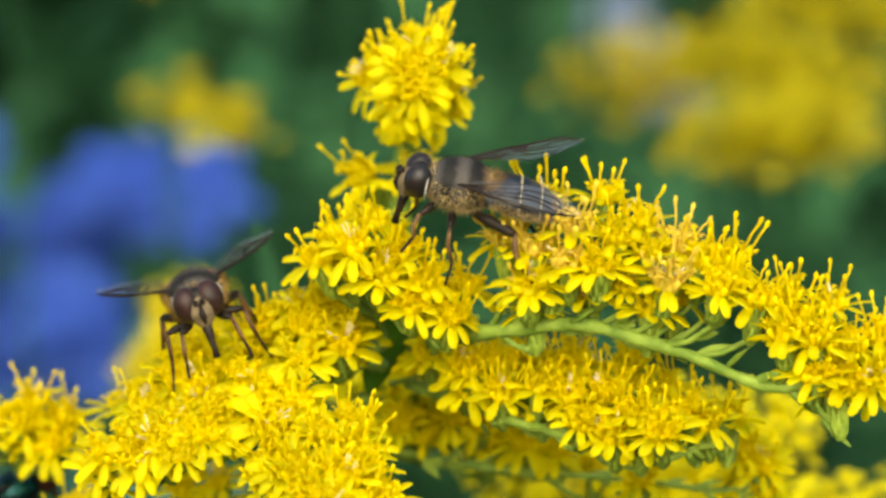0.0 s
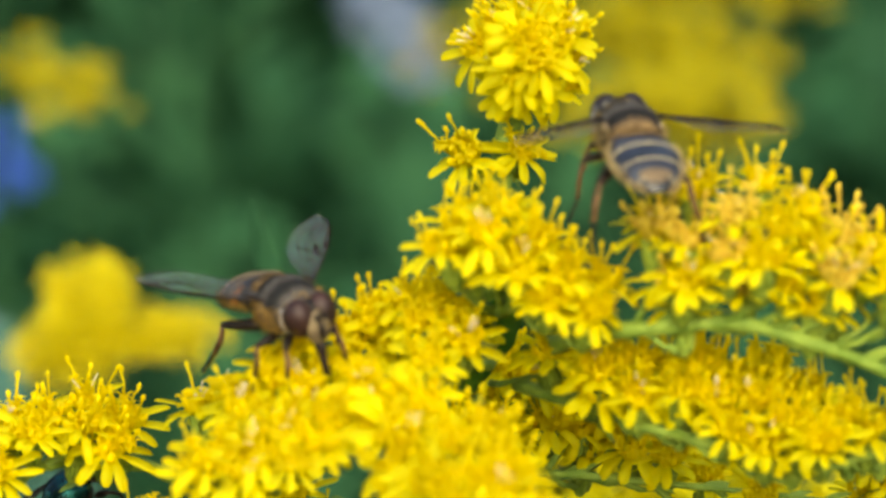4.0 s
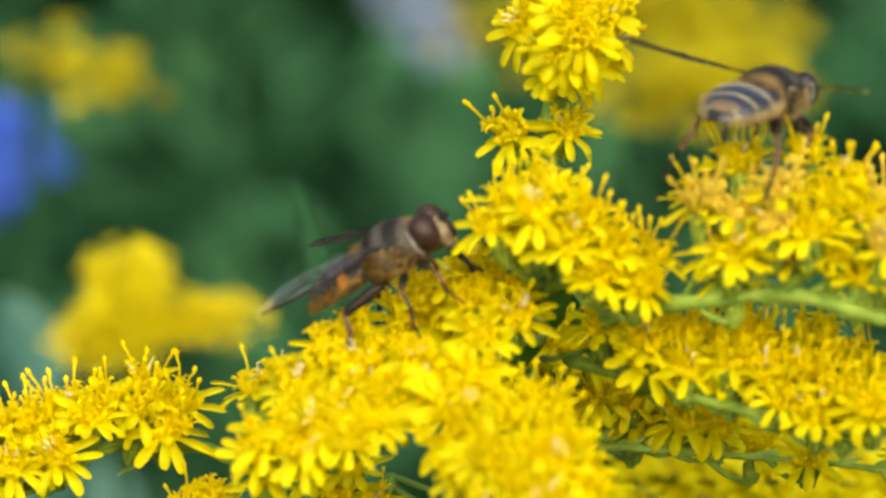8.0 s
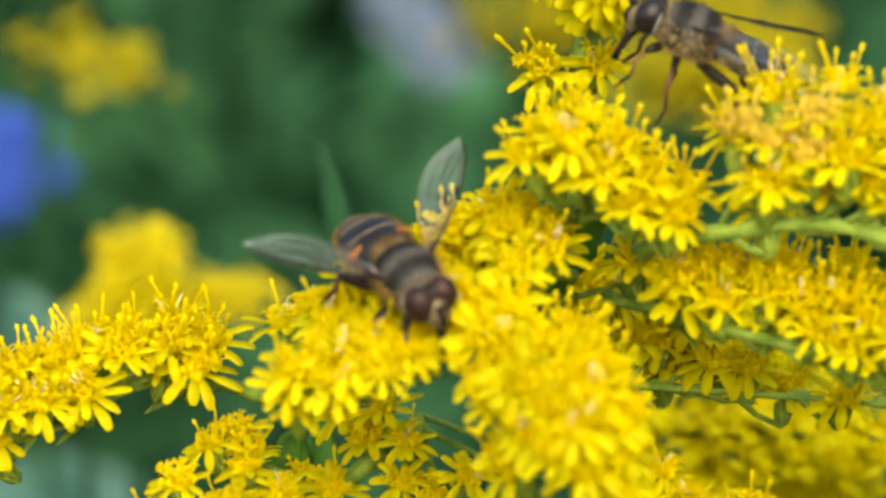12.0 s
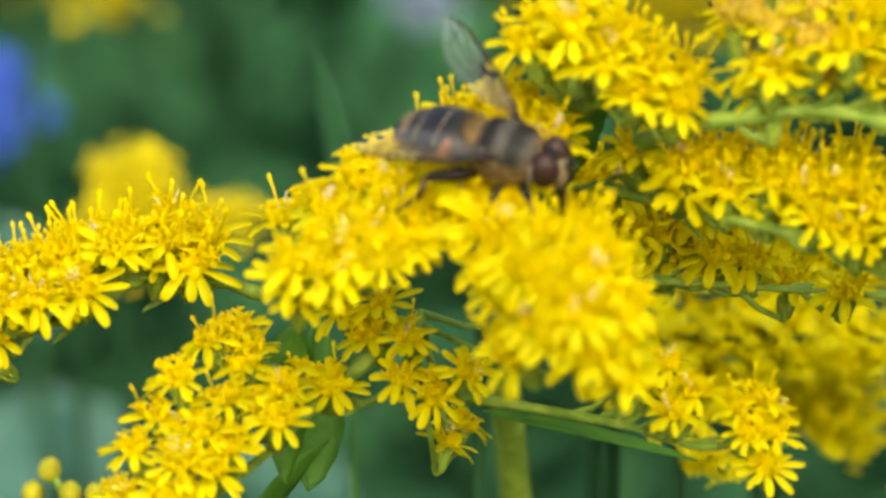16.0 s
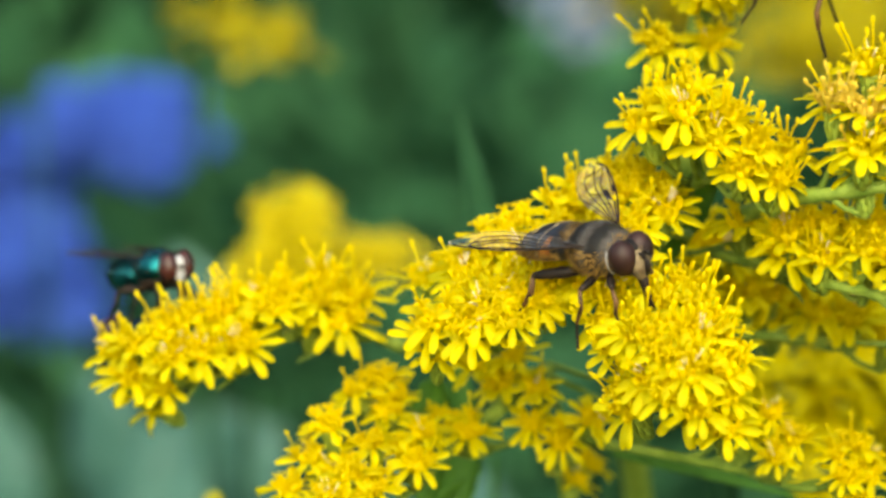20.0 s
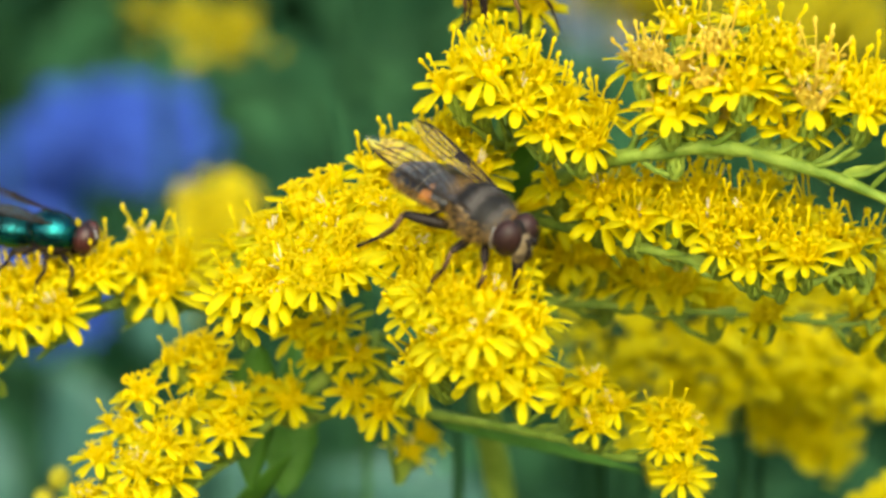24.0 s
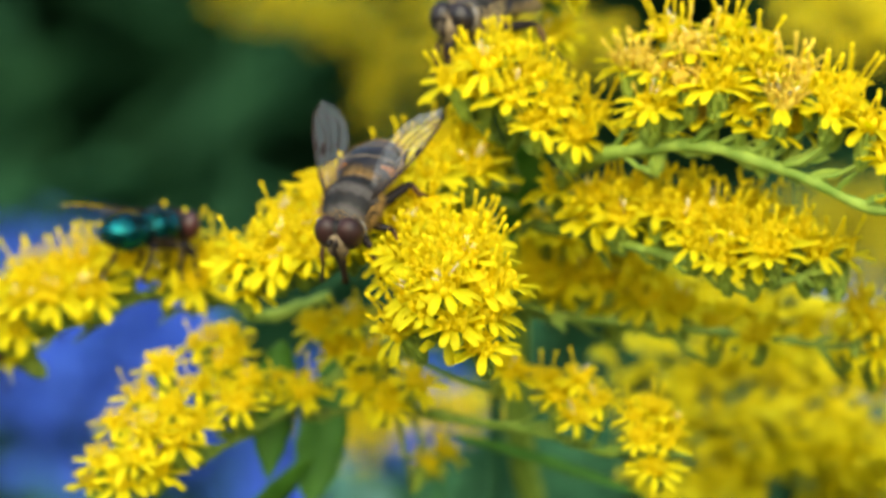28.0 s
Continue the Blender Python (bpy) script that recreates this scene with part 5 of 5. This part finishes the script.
    walk(grey_hoverfly, [
        (0, stance((9.0, -8.0, 16.1), (-0.98, -0.11, 0.18), (0, -0.4, 0.92))),
        (0.5, stance((7.2, -8.0, 15.8), (-0.99, -0.12, 0.11), (0, -0.4, 0.92))),
        (1, stance((6.6, -8.0, 15.6), (-0.99, -0.10, 0.06), (0, -0.4, 0.92))),
        (1.5, stance((5.8, -7.7, 16.6), (-0.98, -0.02, 0.21), (0, -0.4, 0.92))),
        (2, stance((6.6, -7.3, 16.6), (-0.96, 0.08, 0.27), (0, -0.5, 0.85))),
        (2.5, stance((6.8, -7.0, 17.1), (-0.95, 0.10, 0.30), (0, -0.5, 0.85))),
        (3.5, stance((9.0, -5.5, 18.2), (-0.62, 0.62, 0.47), (0, -0.3, 1))),
        (4.5, stance((11.2, -4.1, 18.1), (0.06, 0.99, 0.09), (-0.1, -0.3, 1))),
        (5, stance((10.8, -4.0, 17.6), (0.02, 1.00, 0.08), (-0.1, -0.3, 1))),
        (5.5, stance((10.7, -4.0, 18.2), (0.03, 1.00, 0.08), (0, -0.3, 1))),
        (6, stance((12.4, -4.0, 18.5), (0.33, 0.94, 0.12), (0, -0.3, 1))),
        (6.5, stance((13.9, -4.0, 17.6), (0.54, 0.83, 0.15), (0, -0.3, 1))),
        (7, stance((14.9, -4.0, 18.1), (0.58, 0.80, 0.16), (0, -0.3, 1))),
        (7.5, stance((16.2, -4.0, 18.9), (0.57, 0.81, 0.16), (0, -0.3, 1))),
        (8, stance((17.3, -4.0, 19.0), (0.52, 0.85, 0.01), (0, -0.3, 1))),
        (8.5, stance((17.3, -4.0, 19.6), (0.08, 0.98, 0.16), (0, -0.3, 1))),
        (9, stance((14.4, -1.0, 18.6), (-0.91, 0.11, 0.40), (0, -0.2, 1))),
        (9.5, stance((11.1, 1.0, 19.2), (-0.86, 0.05, 0.51), (0, -0.3, 1))),
        (10, stance((10.5, 1.2, 18.8), (-0.91, 0.05, 0.41), (0, -0.3, 1))),
        (10.5, stance((10.4, 1.4, 18.5), (-0.91, 0.04, 0.41), (0, -0.3, 1))),
        (11, stance((10.1, 1.6, 18.9), (-0.90, 0.05, 0.44), (0, -0.3, 1))),
        (11.5, stance((10.1, 1.8, 18.3), (-0.91, 0.04, 0.41), (0, -0.3, 1))),
        (12, stance((9.7, 2.0, 18.1), (-0.92, 0.04, 0.39), (0, -0.3, 1))),
        (14.5, stance((7.8, 2.4, 21.1), (-0.90, 0.05, 0.43), (0, -0.3, 1))),
        (15.5, stance((7.6, 2.6, 20.3), (-0.90, 0.04, 0.44), (0, -0.3, 1))),
        (17, stance((8.5, 2.8, 20.8), (-0.89, 0.03, 0.46), (0, -0.3, 1))),
        (18, stance((5.9, 3.0, 21.2), (-0.90, 0.03, 0.43), (0, -0.3, 1))),
        (20.5, stance((9.4, 5.0, 24.0), (-0.88, 0.02, 0.47), (0, -0.3, 1))),
        (22.5, stance((4.0, 6.0, 22.0), (-0.75, -0.6, 0.0), (0, -0.1, 1))),
        (24.5, stance((0.8, 5.0, 18.7), (-0.17, -0.90, -0.40), (0, 0, 1))),
        (25, stance((0.4, 4.0, 18.3), (0.04, -0.93, -0.37), (0, 0, 1))),
        (26, stance((3.1, 3.7, 19.0), (0.10, -0.92, -0.38), (0, 0, 1))),
        (26.5, stance((3.0, 3.5, 18.8), (0.11, -0.90, -0.41), (0, 0, 1))),
        (27, stance((3.0, 3.3, 19.1), (0.09, -0.89, -0.44), (0, 0, 1))),
        (27.5, stance((2.9, 3.2, 18.7), (0.03, -0.89, -0.45), (0, 0, 1))),
        (28, stance((-1.8, 3.0, 15.8), (-0.42, -0.87, -0.25), (0, 0, 1))),
    ])
    walk(bottle_fly, [
        (0, stance((-52.6, 25.0, -4.6), (0.7, 0.3, 0.1), (0, 0, 1))),
        (8, stance((-52.2, 25.0, -1.5), (0.7, -0.3, 0.1), (0, 0, 1))),
        (14.5, stance((-49.4, 20.0, -2.5), (0.6, -0.6, 0.1), (0, 0, 1))),
        (17.7, stance((-43.4, 18.0, -4.5), (0.83, -0.55, 0.11), (0, 0, 1))),
        (18.5, stance((-42.2, 17.7, -4.5), (0.65, -0.75, 0.14), (0, 0, 1))),
        (19.5, stance((-41.6, 17.4, -3.9), (0.65, -0.75, 0.13), (0, 0, 1))),
        (20.5, stance((-40.7, 17.0, -3.5), (0.66, -0.74, 0.13), (0, 0, 1))),
        (22.5, stance((-35.3, 10.0, -2.0), (0.98, -0.04, 0.20), (0, -0.15, 1))),
        (23, stance((-34.2, 9.7, -2.8), (0.99, -0.07, -0.08), (0, -0.15, 1))),
        (24, stance((-34.2, 9.2, -2.4), (0.97, -0.09, -0.21), (0, -0.15, 1))),
        (25, stance((-33.5, 8.6, -1.2), (0.90, 0.40, 0.15), (0, 0, 1))),
        (26, stance((-30.9, 8.1, -0.5), (0.58, 0.81, 0.10), (0, 0, 1))),
        (27.5, stance((-27.9, 7.3, -2.5), (0.42, 0.90, 0.04), (0, 0, 1))),
        (28, stance((-28.2, 7.0, -2.8), (0.62, 0.78, 0.05), (0, 0, 1))),
    ])
    walk(dark_fly, [
        (0, stance((-29.6, 16.0, -11.8), (0.7, 0.3, 0.3), (0, 0, 1))),
        (1.2, stance((-30.3, 18.0, -11.3), (0.7, 0.2, 0.5), (0, 0, 1))),
        (2.4, stance((-29.7, 20.0, -12.5), (0.8, 0.1, 0.5), (0, 0, 1))),
        (4.6, stance((-29.5, 20.0, -12.2), (0.15, 0.1, 0.95), (-0.6, -0.6, 0.2))),
        (5, stance((-31.6, 20.0, -14.6), (-0.6, 0.2, 0.7), (-0.5, -0.6, 0.3))),
        (5.5, stance((-34.3, 20.0, -13.1), (-0.6, 0.2, 0.6), (-0.5, -0.6, 0.3))),
        (6, stance((-37.4, 25.0, -11.7), (-0.8, 0.3, 0.2), (0, 0, 1))),
        (8, stance((-42.0, 26.0, -8.6), (-0.9, 0.2, 0.2), (0, 0, 1))),
        (14.5, stance((-45.5, 24.0, -9.0), (-0.9, 0.2, 0.2), (0, 0, 1))),
        (20, stance((-42.8, 22.0, -10.2), (-0.9, 0.2, 0.2), (0, 0, 1))),
        (28, stance((-48.3, 22.0, -12.9), (-0.9, 0.2, 0.2), (0, 0, 1))),
    ])
    hinge = (0.3, 1.75, 0.9)
    wing_rows(hoverfly_wings, hinge, [(0.0, 52, 0, 4), (2.4, 55, 2, 6), (5.0, 48, 8, 6), (6.0, 70, -2, 20), (8.0, 64, 2, 16), (9.5, 50, 10, 16), (11.0, 44, 16, 12), (12.4, 40, 10, 4), (14.6, 50, 12, 6), (16.0, 52, 12, 6), (17.0, 46, 8, 5), (18.0, 45, 6, 4), (20.5, 50, 8, 6), (22.6, 80, 2, 14), (24.0, 80, 2, 12), (25.0, 48, 8, 6), (27.0, 54, 5, 8), (28.0, 66, 5, 8)])
    wing_rows(grey_wings, hinge, [(0.0, 62, 6, 12), (1.2, 62, 6, 12), (2.4, 66, 2, 16), (4.6, 25, 6, 4), (6.0, 20, 4, 4), (8.0, 32, 8, 4), (9.3, 60, 4, 15), (10.0, 68, 4, 18), (18.0, 65, 0, 20), (22.0, 60, 2, 15), (28.0, 65, 2, 15)])
    wing_rows(bottle_wings, (0.2, 1.2, 0.9), [(0.0, 72, 4, 10), (14.5, 72, 4, 10), (28.0, 72, 4, 10)])
    wing_rows(dark_wings, (0.2, 1.2, 0.8), [(0.0, 66, 2, 15), (28.0, 66, 2, 15)])


motions()
